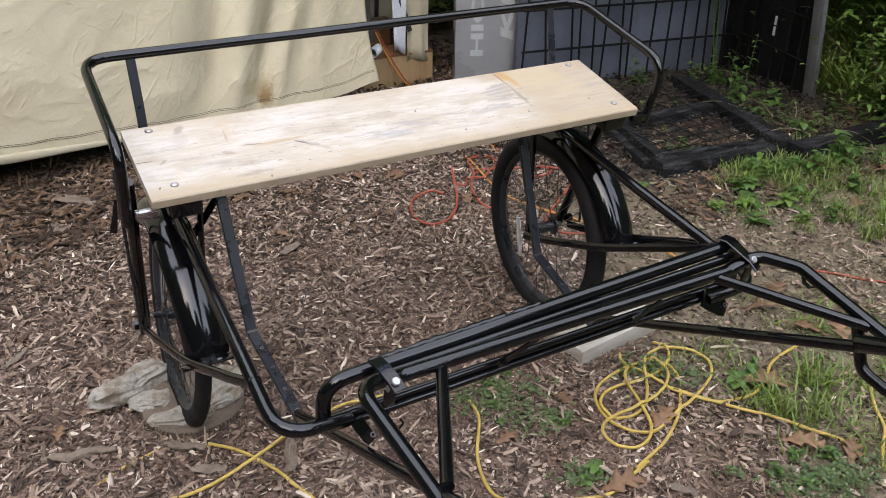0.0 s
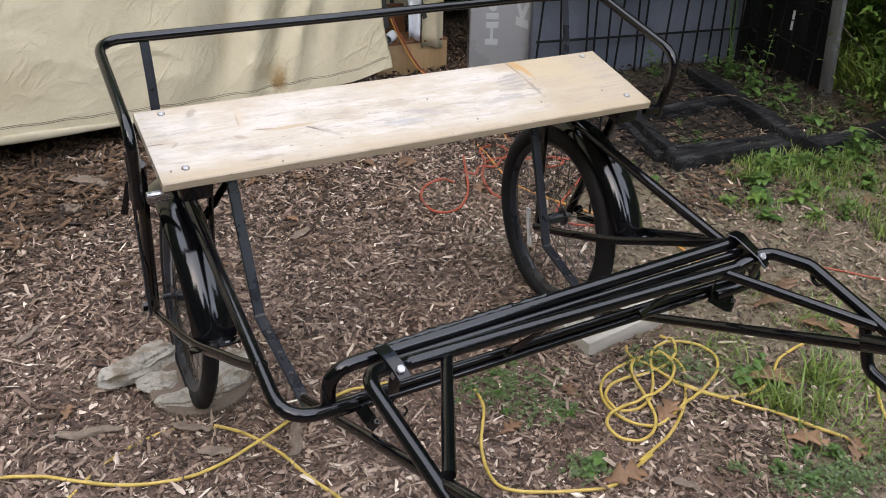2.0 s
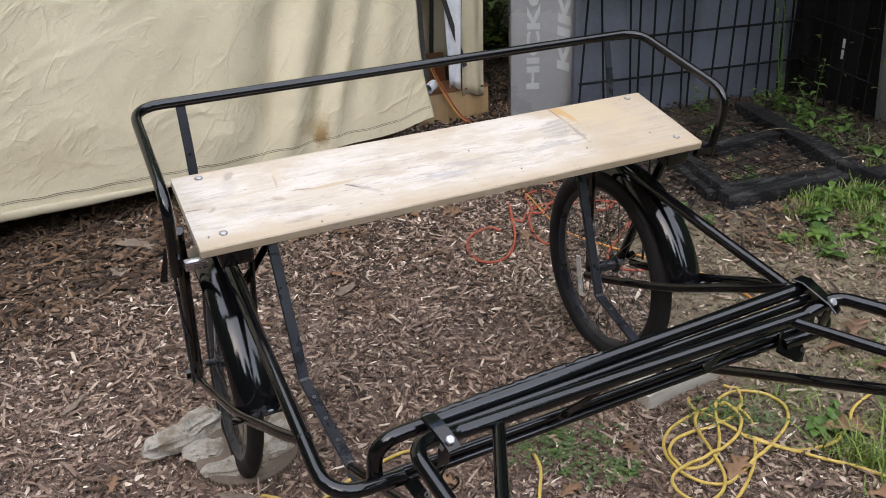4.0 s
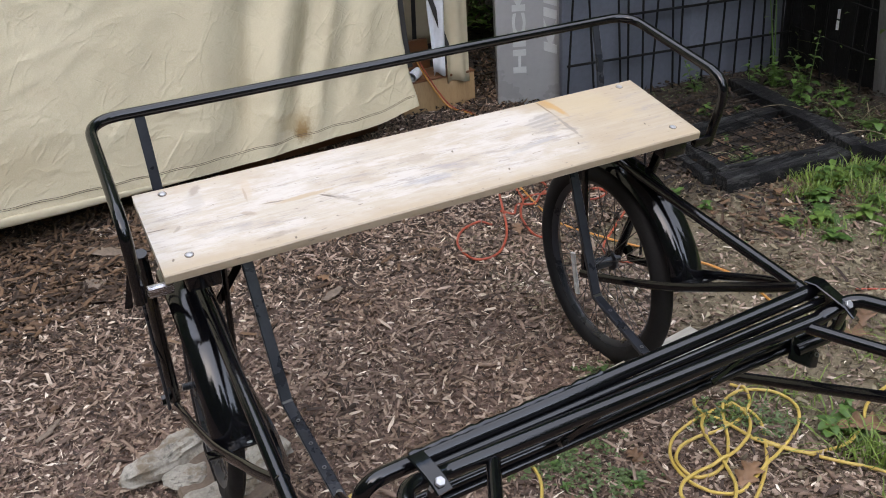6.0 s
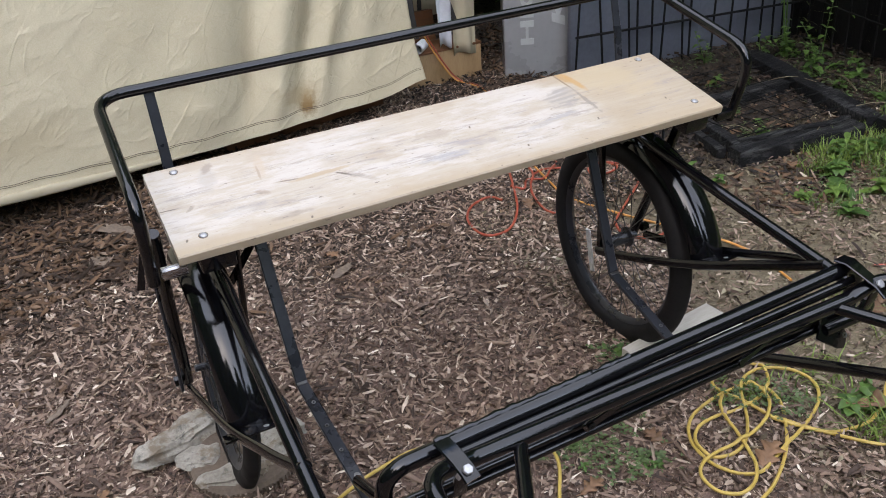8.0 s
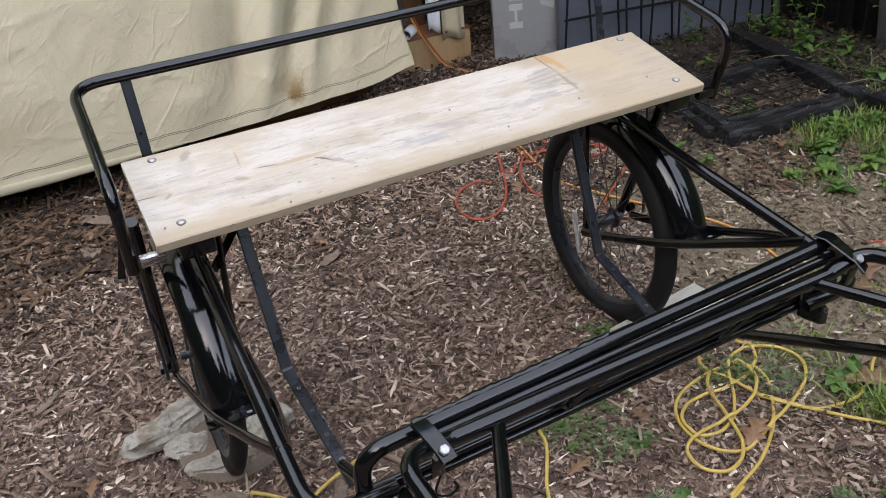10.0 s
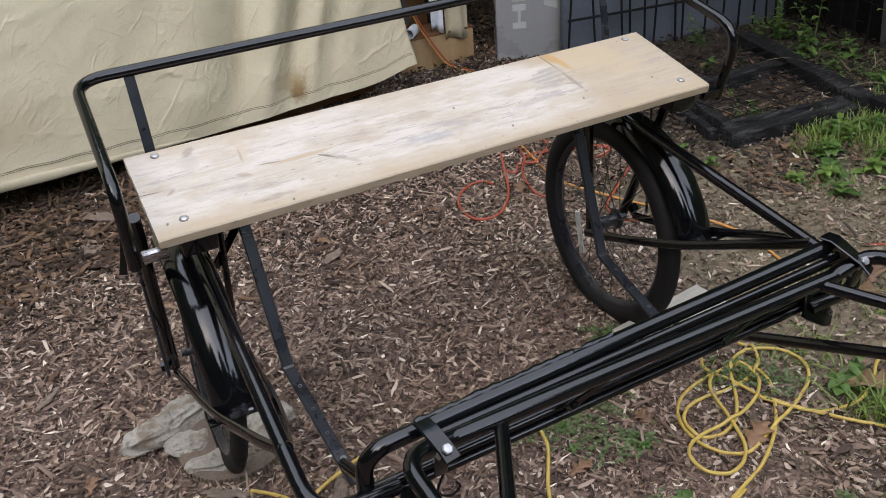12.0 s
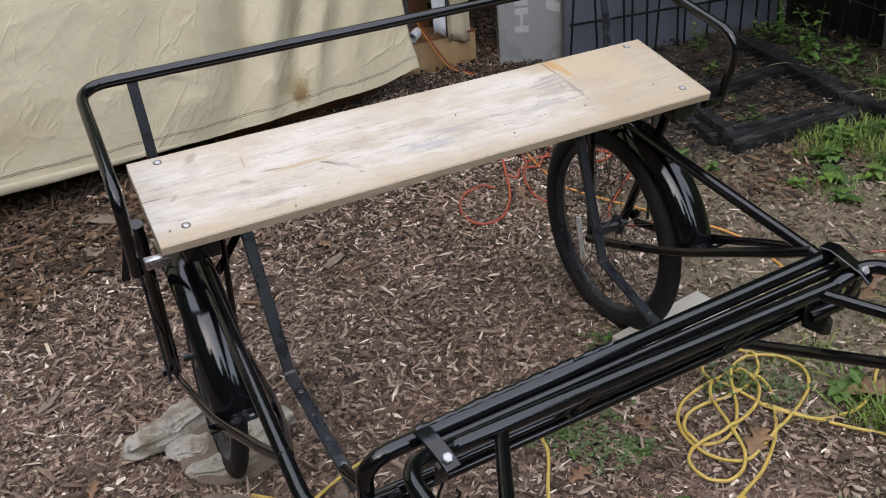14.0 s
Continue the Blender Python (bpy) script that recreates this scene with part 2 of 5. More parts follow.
M["straw"] = chip_material("dry_straw", [(0.0, (0.055, 0.041, 0.023)), (0.6, (0.156, 0.120, 0.071)), (1.0, (0.345, 0.298, 0.196))])


def ground_material():
    m, t, b = nodes_of("mulch_and_soil")
    c = t.nodes.new("ShaderNodeTexCoord")
    split = t.nodes.new("ShaderNodeSeparateXYZ")
    t.links.new(c.outputs["Object"], split.inputs["Vector"])
    fine, mid, broad = noise_of(t, 160), noise_of(t, 34), noise_of(t, 2.2)
    mulch = mixed(t, 0.5, ramp(t, fine, [(0.35, (0.052, 0.031, 0.024)), (0.68, (0.260, 0.171, 0.132))]), ramp(t, mid, [(0.3, (0.065, 0.038, 0.029)), (0.7, (0.221, 0.139, 0.106))]))
    soil = mixed(t, 0.5, ramp(t, fine, [(0.3, (0.068, 0.052, 0.031)), (0.72, (0.220, 0.178, 0.110))]), ramp(t, mid, [(0.3, (0.088, 0.068, 0.041)), (0.7, (0.196, 0.158, 0.099))]))
    # the path of bare soil begins beyond the bark, towards the grass
    add = t.nodes.new("ShaderNodeMath")
    add.operation = "MULTIPLY_ADD"
    t.links.new(broad, add.inputs[0])
    add.inputs[1].default_value = 1.1
    t.links.new(split.outputs["X"], add.inputs[2])
    scale = t.nodes.new("ShaderNodeMapRange")
    scale.inputs["From Min"].default_value, scale.inputs["From Max"].default_value = 1.38, 1.92
    t.links.new(add.outputs[0], scale.inputs["Value"])
    # leaf mould towards the back, with that corner's shade painted into its tone
    shaded_humus = ramp(t, fine, [(0.3, (0.012, 0.008, 0.005)), (0.72, (0.055, 0.036, 0.022))])
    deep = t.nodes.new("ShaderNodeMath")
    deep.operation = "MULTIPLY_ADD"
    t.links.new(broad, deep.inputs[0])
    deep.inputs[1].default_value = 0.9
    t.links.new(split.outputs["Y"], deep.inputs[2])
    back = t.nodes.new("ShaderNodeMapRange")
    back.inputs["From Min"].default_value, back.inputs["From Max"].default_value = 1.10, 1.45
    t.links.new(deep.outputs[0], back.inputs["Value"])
    t.links.new(mixed(t, back.outputs["Result"], mixed(t, scale.outputs["Result"], mulch, soil), shaded_humus), b.inputs["Base Color"])
    b.inputs["Roughness"].default_value = 0.95
    bump(t, b, mixed(t, 0.5, fine, mid), 0.8, 0.012)
    return m


M["ground"] = ground_material()
M["woods"] = simple("backdrop_green", (0.022, 0.038, 0.013), (0.085, 0.125, 0.042), 3.0, 0.9, relief=0.8, distance=0.1, fine=7)


def board_material():
    """Planed pine: long grain, chalky weathering, grey streaks and a split knot at one end."""
    m, t, b = nodes_of("pale_pine_board")
    coords = t.nodes.new("ShaderNodeTexCoord")
    grain = noise_of(t, 7, 6, 0.65, (1.0, 18, 18))
    hair = noise_of(t, 30, 6, 0.7, (0.7, 12, 12))
    cloud = noise_of(t, 6.0, 5, 0.6, (1.0, 2.0, 1))
    chalk = noise_of(t, 5.0, 9, 0.72, (1.0, 3.5, 1))
    streak = noise_of(t, 9.0, 10, 0.78, (0.8, 6.0, 1))
    speck = noise_of(t, 95, 4, 0.6, (0.5, 1.3, 1))
    tick = noise_of(t, 42, 3, 0.5, (0.55, 2.2, 1))
    split = t.nodes.new("ShaderNodeSeparateXYZ")
    t.links.new(coords.outputs["Object"], split.inputs["Vector"])

    def wandering(axis, amount):
        n = t.nodes.new("ShaderNodeMath")
        n.operation = "MULTIPLY_ADD"
        t.links.new(cloud, n.inputs[0])
        n.inputs[1].default_value = amount
        t.links.new(split.outputs[axis], n.inputs[2])
        return n.outputs[0]

    pale = ramp(t, grain, [(0.28, (0.380, 0.317, 0.243)), (0.55, (0.422, 0.367, 0.296)), (0.78, (0.447, 0.401, 0.340))])
    tan = ramp(t, grain, [(0.25, (0.329, 0.259, 0.176)), (0.6, (0.380, 0.312, 0.225)), (0.85, (0.410, 0.344, 0.262))])
    pale = mixed(t, ramp(t, chalk, grey((0.45, 0.0), (0.56, 0.95))), pale, (0.480, 0.438, 0.387))
    # warmer wood towards the knotted end and along both long edges
    c = mixed(t, ramp(t, wandering("X", 0.16), grey((0.86, 0.0), (0.93, 0.9))), pale, tan)
    c = mixed(t, ramp(t, wandering("Y", 0.09), grey((0.050, 0.85), (0.090, 0.0), (0.245, 0.0), (0.285, 0.55))), c, (0.354, 0.277, 0.185))
    c = mixed(t, ramp(t, cloud, grey((0.50, 0.0), (0.66, 0.65))), c, (0.338, 0.266, 0.185))
    # thin grey weathering that follows the grain along the middle
    middle = ramp(t, wandering("Y", 0.10), grey((0.075, 0.0), (0.11, 1.0), (0.21, 1.0), (0.25, 0.0)))
    thin = ramp(t, streak, grey((0.535, 0.0), (0.60, 0.75)))
    c = mixed(t, mixed(t, 1.0, thin, middle, "MULTIPLY"), c, (0.276, 0.241, 0.217))
    c = mixed(t, ramp(t, hair, grey((0.56, 0.0), (0.72, 0.38))), c, (0.276, 0.217, 0.158))
    c = mixed(t, ramp(t, speck, grey((0.655, 0.0), (0.70, 0.75))), c, (0.155, 0.121, 0.097))
    c = mixed(t, ramp(t, tick, grey((0.735, 0.0), (0.765, 0.75))), c, (0.126, 0.095, 0.073))

    warp = node(t, "ShaderNodeTexNoise", Scale=70.0, Detail=5, Roughness=0.65)
    t.links.new(coords.outputs["Object"], warp.inputs["Vector"])
    along = ramp(t, streak, grey((0.44, 0.0), (0.56, 1.0)))

    def mark(place, turn, size, tone, deep, ragged=0.5, grained=0.0):
        mp = t.nodes.new("ShaderNodeMapping")
        mp.vector_type = "TEXTURE"
        mp.inputs["Location"].default_value = (*place, 0)
        mp.inputs["Rotation"].default_value = (0, 0, radians(turn))
        mp.inputs["Scale"].default_value = (*size, 0.5)
        t.links.new(coords.outputs["Object"], mp.inputs["Vector"])
        ball = t.nodes.new("ShaderNodeTexGradient")
        ball.gradient_type = "SPHERICAL"
        t.links.new(mixed(t, ragged, mp.outputs["Vector"], warp.outputs["Color"], "LINEAR_LIGHT"), ball.inputs["Vector"])
        mask = ramp(t, ball.outputs["Fac"], grey((0.08, 0.0), (0.50, deep)))
        if grained:
            mask = mixed(t, grained, mask, along, "MULTIPLY")
        return mixed(t, mask, c, tone)

    # the orange knot cut through by the back edge, with dark splits fanning from it
    c = mark((0.905, 0.190), -20, (0.100, 0.070), (0.400, 0.318, 0.205), 0.7, 0.5)
    c = mark((0.830, 0.218), -78, (0.034, 0.014), (0.360, 0.222, 0.095), 0.85, 0.40)
    c = mark((0.842, 0.196), -80, (0.050, 0.010), (0.395, 0.235, 0.090), 0.85, 0.35)
    c = mark((0.820, 0.205), -82, (0.050, 0.0035), (0.180, 0.120, 0.070), 0.75, 0.35)
    c = mark((0.826, 0.125), -88, (0.058, 0.006), (0.190, 0.160, 0.136), 0.65, 0.9)
    for dx, dy, turn, long in ((-0.018, 0.032, 12, 0.040), (-0.026, 0.018, 8, 0.050), (-0.024, 0.004, 4, 0.048), (-0.014, -0.010, 0, 0.036), (0.010, -0.030, -20, 0.030)):
        c = mark((0.812 + dx, 0.146 + dy), turn, (long, 0.0056), (0.225, 0.198, 0.172), 0.62, 0.65)
    c = mark((0.790, 0.158), 30, (0.060, 0.032), (0.300, 0.275, 0.250), 0.6, 0.7, 0.6)
    # the long check by the middle and the dotted arc it runs into
    c = mark((0.306, 0.097), -38, (0.020, 0.0034), (0.105, 0.080, 0.060), 0.9, 0.5)
    c = mark((0.216, 0.117), -8, (0.030, 0.0026), (0.175, 0.135, 0.100), 0.8, 0.4)
    c = mark((0.332, 0.078), -42, (0.040, 0.0080), (0.185, 0.155, 0.128), 0.75, 0.9, 0.7)
    c = mark((0.272, 0.113), 2, (0.075, 0.0070), (0.360, 0.268, 0.160), 0.75, 0.5)
    c = mark((0.012, 0.1185), -2, (0.024, 0.0016), (0.105, 0.076, 0.055), 0.9, 0.25)
    # smaller knots, smears and the long grey band
    c = mark((0.183, 0.176), 80, (0.044, 0.0125), (0.420, 0.335, 0.245), 0.60, 0.40)
    c = mark((0.176, 0.158), 84, (0.028, 0.0030), (0.285, 0.215, 0.150), 0.6, 0.4)
    c = mark((0.093, 0.176), 78, (0.046, 0.020), (0.345, 0.305, 0.262), 0.55, 0.7)
    c = mark((0.100, 0.205), 60, (0.020, 0.010), (0.250, 0.205, 0.160), 0.7, 0.7)
    c = mark((0.165, 0.104), -30, (0.018, 0.0075), (0.260, 0.200, 0.145), 0.6, 0.8)
    c = mark((0.048, 0.109), 40, (0.012, 0.0045), (0.220, 0.180, 0.140), 0.6, 0.8)
    c = mark((0.190, 0.028), 0, (0.046, 0.0085), (0.225, 0.185, 0.150), 0.8, 0.75, 0.5)
    c = mark((0.124, 0.072), 0, (0.070, 0.014), (0.300, 0.272, 0.248), 0.75, 0.8, 0.8)
    c = mark((0.550, 0.092), -16, (0.085, 0.012), (0.285, 0.258, 0.250), 0.80, 0.8, 0.7)
    c = mark((0.495, 0.070), 0, (0.075, 0.012), (0.300, 0.290, 0.292), 0.75, 0.8, 0.7)
    c = mark((0.720, 0.092), 10, (0.085, 0.009), (0.310, 0.292, 0.282), 0.75, 0.8, 0.5)
    c = mark((0.500, 0.140), 0, (0.050, 0.022), (0.330, 0.272, 0.205), 0.65, 0.8, 0.6)
    c = mark((0.400, 0.190), -4, (0.080, 0.014), (0.350, 0.315, 0.275), 0.55, 0.8, 0.7)
    c = mark((0.960, 0.120), 10, (0.060, 0.030), (0.400, 0.318, 0.210), 0.6, 0.7)
    for x, y in ((0.216, 0.009), (0.022, 0.033), (0.809, 0.063), (0.571, 0.135), (0.640, 0.040), (0.975, 0.070)):
        c = mark((x, y), 70, (0.0050, 0.0026), (0.110, 0.082, 0.060), 0.9, 0.3)
    t.links.new(c, b.inputs["Base Color"])
    b.inputs["Roughness"].default_value = 0.5
    bump(t, b, mixed(t, 0.5, grain, hair), 0.30, 0.0012)
    return m


M["board"] = board_material()

# ---------------------------------------------------------------- mesh tools


def mesh_object(name, bm, material, smooth=True):
    me = bpy.data.meshes.new(name)
    bmesh.ops.recalc_face_normals(bm, faces=bm.faces[:])
    bm.to_mesh(me)
    bm.free()
    me.materials.append(material)
    if smooth:
        me.polygons.foreach_set("use_smooth", [True] * len(me.polygons))
        me.set_sharp_from_angle(angle=radians(40))
    return new(name, me)


def part(name, bm, material, parent, label="", smooth=True):
    ob = mesh_object(name, bm, material, smooth)
    ob.parent = parent
    return tagged(ob, label)


def thing(name, bm, material, label, category, group="", kind="", smooth=True):
    return tagged(mesh_object(name, bm, material, smooth), label, category, group, kind)


def empty(name, label, category, m=None, group="", kind=""):
    ob = new(name)
    ob.empty_display_size = 0.05
    if m is not None:
        ob.matrix_basis = m
    return tagged(ob, label, category, group, kind)


def rounded(points, steps=6, closed=False):
    """A smooth line through the points (Catmull-Rom)."""
    p = [Vector(q) for q in points]
    n = len(p)
    out = []
    for i in range(n if closed else n - 1):
        a, b, c, d = (p[(i + k) % n] if closed else p[min(max(i + k, 0), n - 1)] for k in (-1, 0, 1, 2))
        for s in range(steps):
            u = s / steps
            out.append(0.5 * (2 * b + (c - a) * u + (2 * a - 5 * b + 4 * c - d) * u * u + (3 * b - a - 3 * c + d) * u**3))
    if not closed:
        out.append(p[-1])
    return out


def filleted(points, radius, steps=7):
    """Straight runs joined by bends of one radius, as a tube bender makes them."""
    p = [Vector(q) for q in points]
    out = [p[0]]
    for a, b, c in zip(p, p[1:], p[2:]):
        u, v = (a - b).normalized(), (c - b).normalized()
        half = u.angle(v) / 2
        cut = min(radius / math.tan(half), (a - b).length * 0.49, (c - b).length * 0.49)
        start, end = b + u * cut, b + v * cut
        for s in range(steps + 1):
            f = s / steps
            out.append((1 - f) ** 2 * start + 2 * f * (1 - f) * b + f * f * end)
    out.append(p[-1])
    return out


def swept(path, section, up=None, closed=False, bm=None, caps=True, scale=None):
    """A section (pairs across, up) carried along a path."""
    bm = bm or bmesh.new()
    path = [Vector(q) for q in path]
    n = len(path)
    side = None
    rings = []
    for i, q in enumerate(path):
        ahead = (path[(i + 1) % n] - path[i - 1]) if closed else (path[min(i + 1, n - 1)] - path[max(i - 1, 0)])
        ahead.normalize()
        if up is not None:
            side = ahead.cross(Vector(up))
        elif side is None:
            side = ahead.orthogonal()
        side = (side - ahead * side.dot(ahead)).normalized()
        above = side.cross(ahead)
        s = scale(i / (n - 1)) if scale else 1.0
        rings.append([bm.verts.new(q + side * u * s + above * v * s) for u, v in section])
    k = len(section)
    pairs = list(zip(rings, rings[1:])) + ([(rings[-1], rings[0])] if closed else [])
    for a, b in pairs:
        for j in range(k):
            bm.faces.new((a[j], a[(j + 1) % k], b[(j + 1) % k], b[j]))
    if caps and not closed:
        bm.faces.new(rings[0][::-1])
        bm.faces.new(rings[-1])
    return bm


def circle(radius, n=12):
    return [(radius * math.cos(2 * math.pi * i / n), radius * math.sin(2 * math.pi * i / n)) for i in range(n)]


def bar(width, height, soft=0.0015):
    w, h, s = width / 2, height / 2, soft
    return [(-w + s, -h), (w - s, -h), (w, -h + s), (w, h - s), (w - s, h), (-w + s, h), (-w, h - s), (-w, -h + s)]


def tube(points, radius, n=12, bend=0.0, up=None):
    return swept(filleted(points, bend) if bend and len(points) > 2 else points, circle(radius, n), up)


def box(size, centre=(0, 0, 0), soft=0.002, bm=None, turn=None):
    bm = bm or bmesh.new()
    m = Matrix.Translation(centre) @ (turn or Matrix()) @ Matrix.Diagonal((*size, 1))
    made = bmesh.ops.create_cube(bm, size=1, matrix=m)["verts"]
    if soft:
        edges = {e for v in made for e in v.link_edges}
        bmesh.ops.bevel(bm, geom=list(edges), offset=soft, segments=2, profile=0.5, affect="EDGES")
    return bm


def turned(profile, axis="x", n=48, bm=None, start=0.0, end=360.0):
    """A profile of (along the axis, radius) turned round it."""
    bm = bm or bmesh.new()
    full = end - start >= 360
    rows = []
    for i in range(n if full else n + 1):
        a = radians(start + (end - start) * i / n)
        c, s = math.cos(a), math.sin(a)
        rows.append([bm.verts.new((h, r * c, r * s) if axis == "x" else (r * c, r * s, h)) for h, r in profile])
    for a, b in list(zip(rows, rows[1:])) + ([(rows[-1], rows[0])] if full else []):
        for j in range(len(profile) - 1):
            bm.faces.new((a[j], a[j + 1], b[j + 1], b[j]))
    return bm


def moved(bm, m):
    bmesh.ops.transform(bm, matrix=m, verts=bm.verts[:])
    return bm


def jittered(bm, amount, size):
    for v in bm.verts:
        v.co += amount * noise.noise_vector(v.co / size)
    return bm

# ---------------------------------------------------------------- ground
rng = random.Random(7)


def rise(x, y):
    """The unevenness of the ground."""
    return 0.010 * noise.noise((x * 2.1, y * 2.1, 3.0)) + 0.005 * noise.noise((x * 7, y * 7, 5.0))


def ground_sheet():
    bm = bmesh.new()
    # fine near the cart, coarse out to the horizon
    near = [i * 0.05 for i in range(-30, 81)]
    xs = [-900, -200, -60, -20, -8, -4, -2.5] + near + [5, 7, 12, 30, 80, 250, 900]
    ys = [-900, -200, -60, -20, -8, -4, -2.5] + near + [5, 7, 12, 30, 80, 250, 900]
    grid = [[bm.verts.new((x, y, rise(x, y) if abs(x) < 5 and abs(y) < 5 else 0.0)) for x in xs] for y in ys]
    for a, b in zip(grid, grid[1:]):
        for i in range(len(xs) - 1):
            bm.faces.new((a[i], a[i + 1], b[i + 1], b[i]))
    return bm


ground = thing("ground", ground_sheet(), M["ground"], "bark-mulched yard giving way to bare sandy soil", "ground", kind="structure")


def scattered(name, count, where, size, flat, material, label, seed, lift=0.0, tilt=0.30, ridged=False):
    """Many small splinters lying at random, each with two ragged ends, bent or ridged: one mesh."""
    r = np.random.RandomState(seed)
    spots = np.array([where(r) for _ in range(count)])
    base = np.array([rise(x, y) for x, y in spots])
    length = size[0] * np.exp(size[1] * r.randn(count))
    length = np.minimum(length, size[0] * 3.0)
    wide = np.minimum(length * r.uniform(*flat, count), 0.008 + 0.12 * size[0])
    thick = np.minimum(0.0055, wide * r.uniform(0.25, 0.6, count))
    # outline: two corners at each ragged end, one on each flank, and a broken ridge
    end = r.uniform(0.10, 0.75, (count, 2))
    lx = np.stack([-np.ones(count), -r.uniform(0.75, 1, count), r.uniform(-0.5, 0.5, count), np.ones(count), r.uniform(0.75, 1, count), r.uniform(-0.5, 0.5, count), -r.uniform(0.5, 0.8, count), r.uniform(0.5, 0.8, count)], 1)
    ly = np.stack([-end[:, 0], end[:, 0] * 0.8, np.ones(count), end[:, 1], -end[:, 1] * 0.8, -np.ones(count), r.uniform(-0.3, 0.3, count), r.uniform(-0.3, 0.3, count)], 1)
    corners = 8 if ridged else 6
    lz = np.zeros((count, corners)) if ridged else r.uniform(0.0, 1.9, (count, corners))
    lz[:, 6:] = 1.0
    lx, ly = lx[:, :corners], ly[:, :corners]
    bow = r.normal(0, 0.045, count)[:, None]
    p = np.stack([lx * length[:, None] / 2, ly * wide[:, None] / 2 + bow * length[:, None] * (lx**2 - 0.4), lz * thick[:, None]], 2)
    a, tip, roll = r.uniform(0, 2 * math.pi, count), r.normal(0, tilt, count), r.normal(0, tilt * 1.8, count)
    y1 = p[..., 1] * np.cos(roll)[:, None] - p[..., 2] * np.sin(roll)[:, None]
    z1 = p[..., 1] * np.sin(roll)[:, None] + p[..., 2] * np.cos(roll)[:, None]
    x2 = p[..., 0] * np.cos(tip)[:, None] + z1 * np.sin(tip)[:, None]
    z2 = -p[..., 0] * np.sin(tip)[:, None] + z1 * np.cos(tip)[:, None]
    x3 = x2 * np.cos(a)[:, None] - y1 * np.sin(a)[:, None]
    y3 = x2 * np.sin(a)[:, None] + y1 * np.cos(a)[:, None]
    height = base + thick * 0.3 + lift * r.rand(count) + np.abs(np.sin(tip)) * length * 0.22
    verts = np.stack([x3 + spots[:, :1], y3 + spots[:, 1:], z2 + height[:, None]], 2).reshape(-1, 3)
    tris = np.array([(0, 6, 1), (1, 6, 2), (2, 6, 7), (2, 7, 3), (3, 7, 4), (4, 7, 5), (5, 7, 6), (5, 6, 0)] if ridged else [(0, 2, 1), (0, 5, 2), (2, 5, 3), (3, 5, 4)])
    faces = (tris[None] + corners * np.arange(count)[:, None, None]).reshape(-1, 3)
    me = bpy.data.meshes.new(name)
    me.vertices.add(len(verts))
    me.vertices.foreach_set("co", verts.ravel())
    me.loops.add(faces.size)
    me.loops.foreach_set("vertex_index", faces.ravel())
    me.polygons.add(len(faces))
    me.polygons.foreach_set("loop_start", np.arange(0, faces.size, 3))
    me.update(calc_edges=True)
    me.materials.append(material)
    return tagged(new(name, me), label, "mulch", kind="stuff")


def mulch_spot(r):
    while True:
        x, y = r.uniform(-0.95, 2.3), r.uniform(-0.75, 2.6)
        # thinner over the bare soil
        edge = 1.10 + 0.25 * noise.noise((x * 2, y * 2, 0)) + 0.35 * max(0, y)
        if y > 1.25 + 0.3 * x * (x < 1.2) + 0.2 * noise.noise((x * 3, y * 3, 2)) and x < 1.2 and r.rand() < 0.55:
            continue
        if x < edge or r.rand() < (0.22 if y < 0.6 else 0.05) or (y > 0.8 and x < 1.75):
            return x, y


scattered("bark_mulch", 160000, mulch_spot, (0.0078, 0.85), (0.18, 0.70), M["chips"], "reddish-brown shredded bark mulch with pale splinters", 3, 0.005)
scattered("bark_slivers", 60000, mulch_spot, (0.0165, 0.60), (0.05, 0.18), M["chips"], "thin fibrous slivers strewn through the bark mulch", 13, 0.008, ridged=True)
scattered("bark_shards", 7500, mulch_spot, (0.028, 0.42), (0.10, 0.34), M["chips"], "larger bark shards lying on the mulch", 4, 0.010, ridged=True)


def outer_spot(r):
    """The rest of the yard, thinning out away from the cart."""
    while True:
        x, y = r.uniform(-3.2, 3.4), r.uniform(-3.4, 2.6)
        if -0.95 < x < 2.3 and y > -0.75:
            continue
        if y > 1.0 and x > 1.2:
            continue
        if r.rand() < math.exp(-0.5 * max(0.0, math.hypot(x - 0.6, y - 0.2) - 1.2)) * (0.35 if x > 1.1 else 1.0):
            return x, y


scattered("outer_mulch", 26000, outer_spot, (0.020, 0.60), (0.15, 0.55), M["chips"], "thinning bark mulch over the rest of the yard", 20, 0.005)


def far_spot(r):
    return r.uniform(1.3, 4.6), r.uniform(0.75, 4.2)


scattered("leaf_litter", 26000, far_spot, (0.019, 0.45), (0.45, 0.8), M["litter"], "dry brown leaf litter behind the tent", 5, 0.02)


def soil_spot(r):
    return r.uniform(0.95, 3.0), r.uniform(-0.9, 1.0)


scattered("soil_litter", 30000, soil_spot, (0.0095, 0.65), (0.12, 0.5), M["straw"], "straw and pale splinters on bare soil", 6, 0.004)


def shade_spot(r):
    while True:
        x, y = r.uniform(-1.4, 0.9), r.uniform(0.7, 2.7)
        # the drift thins out away from the wall
        if y > 1.2 + 0.35 * x + 0.3 * noise.noise((x * 2.5, y * 2.5, 4.0)) or r.rand() < 0.06:
            return x, y


def frame_spot(r):
    return r.uniform(1.85, 3.0), r.uniform(0.50, 1.6)


scattered("frame_litter", 1100, frame_spot, (0.030, 0.40), (0.40, 0.80), M["shaded_leaves"], "curled brown leaves caught among the black timbers", 18, 0.015, ridged=True)
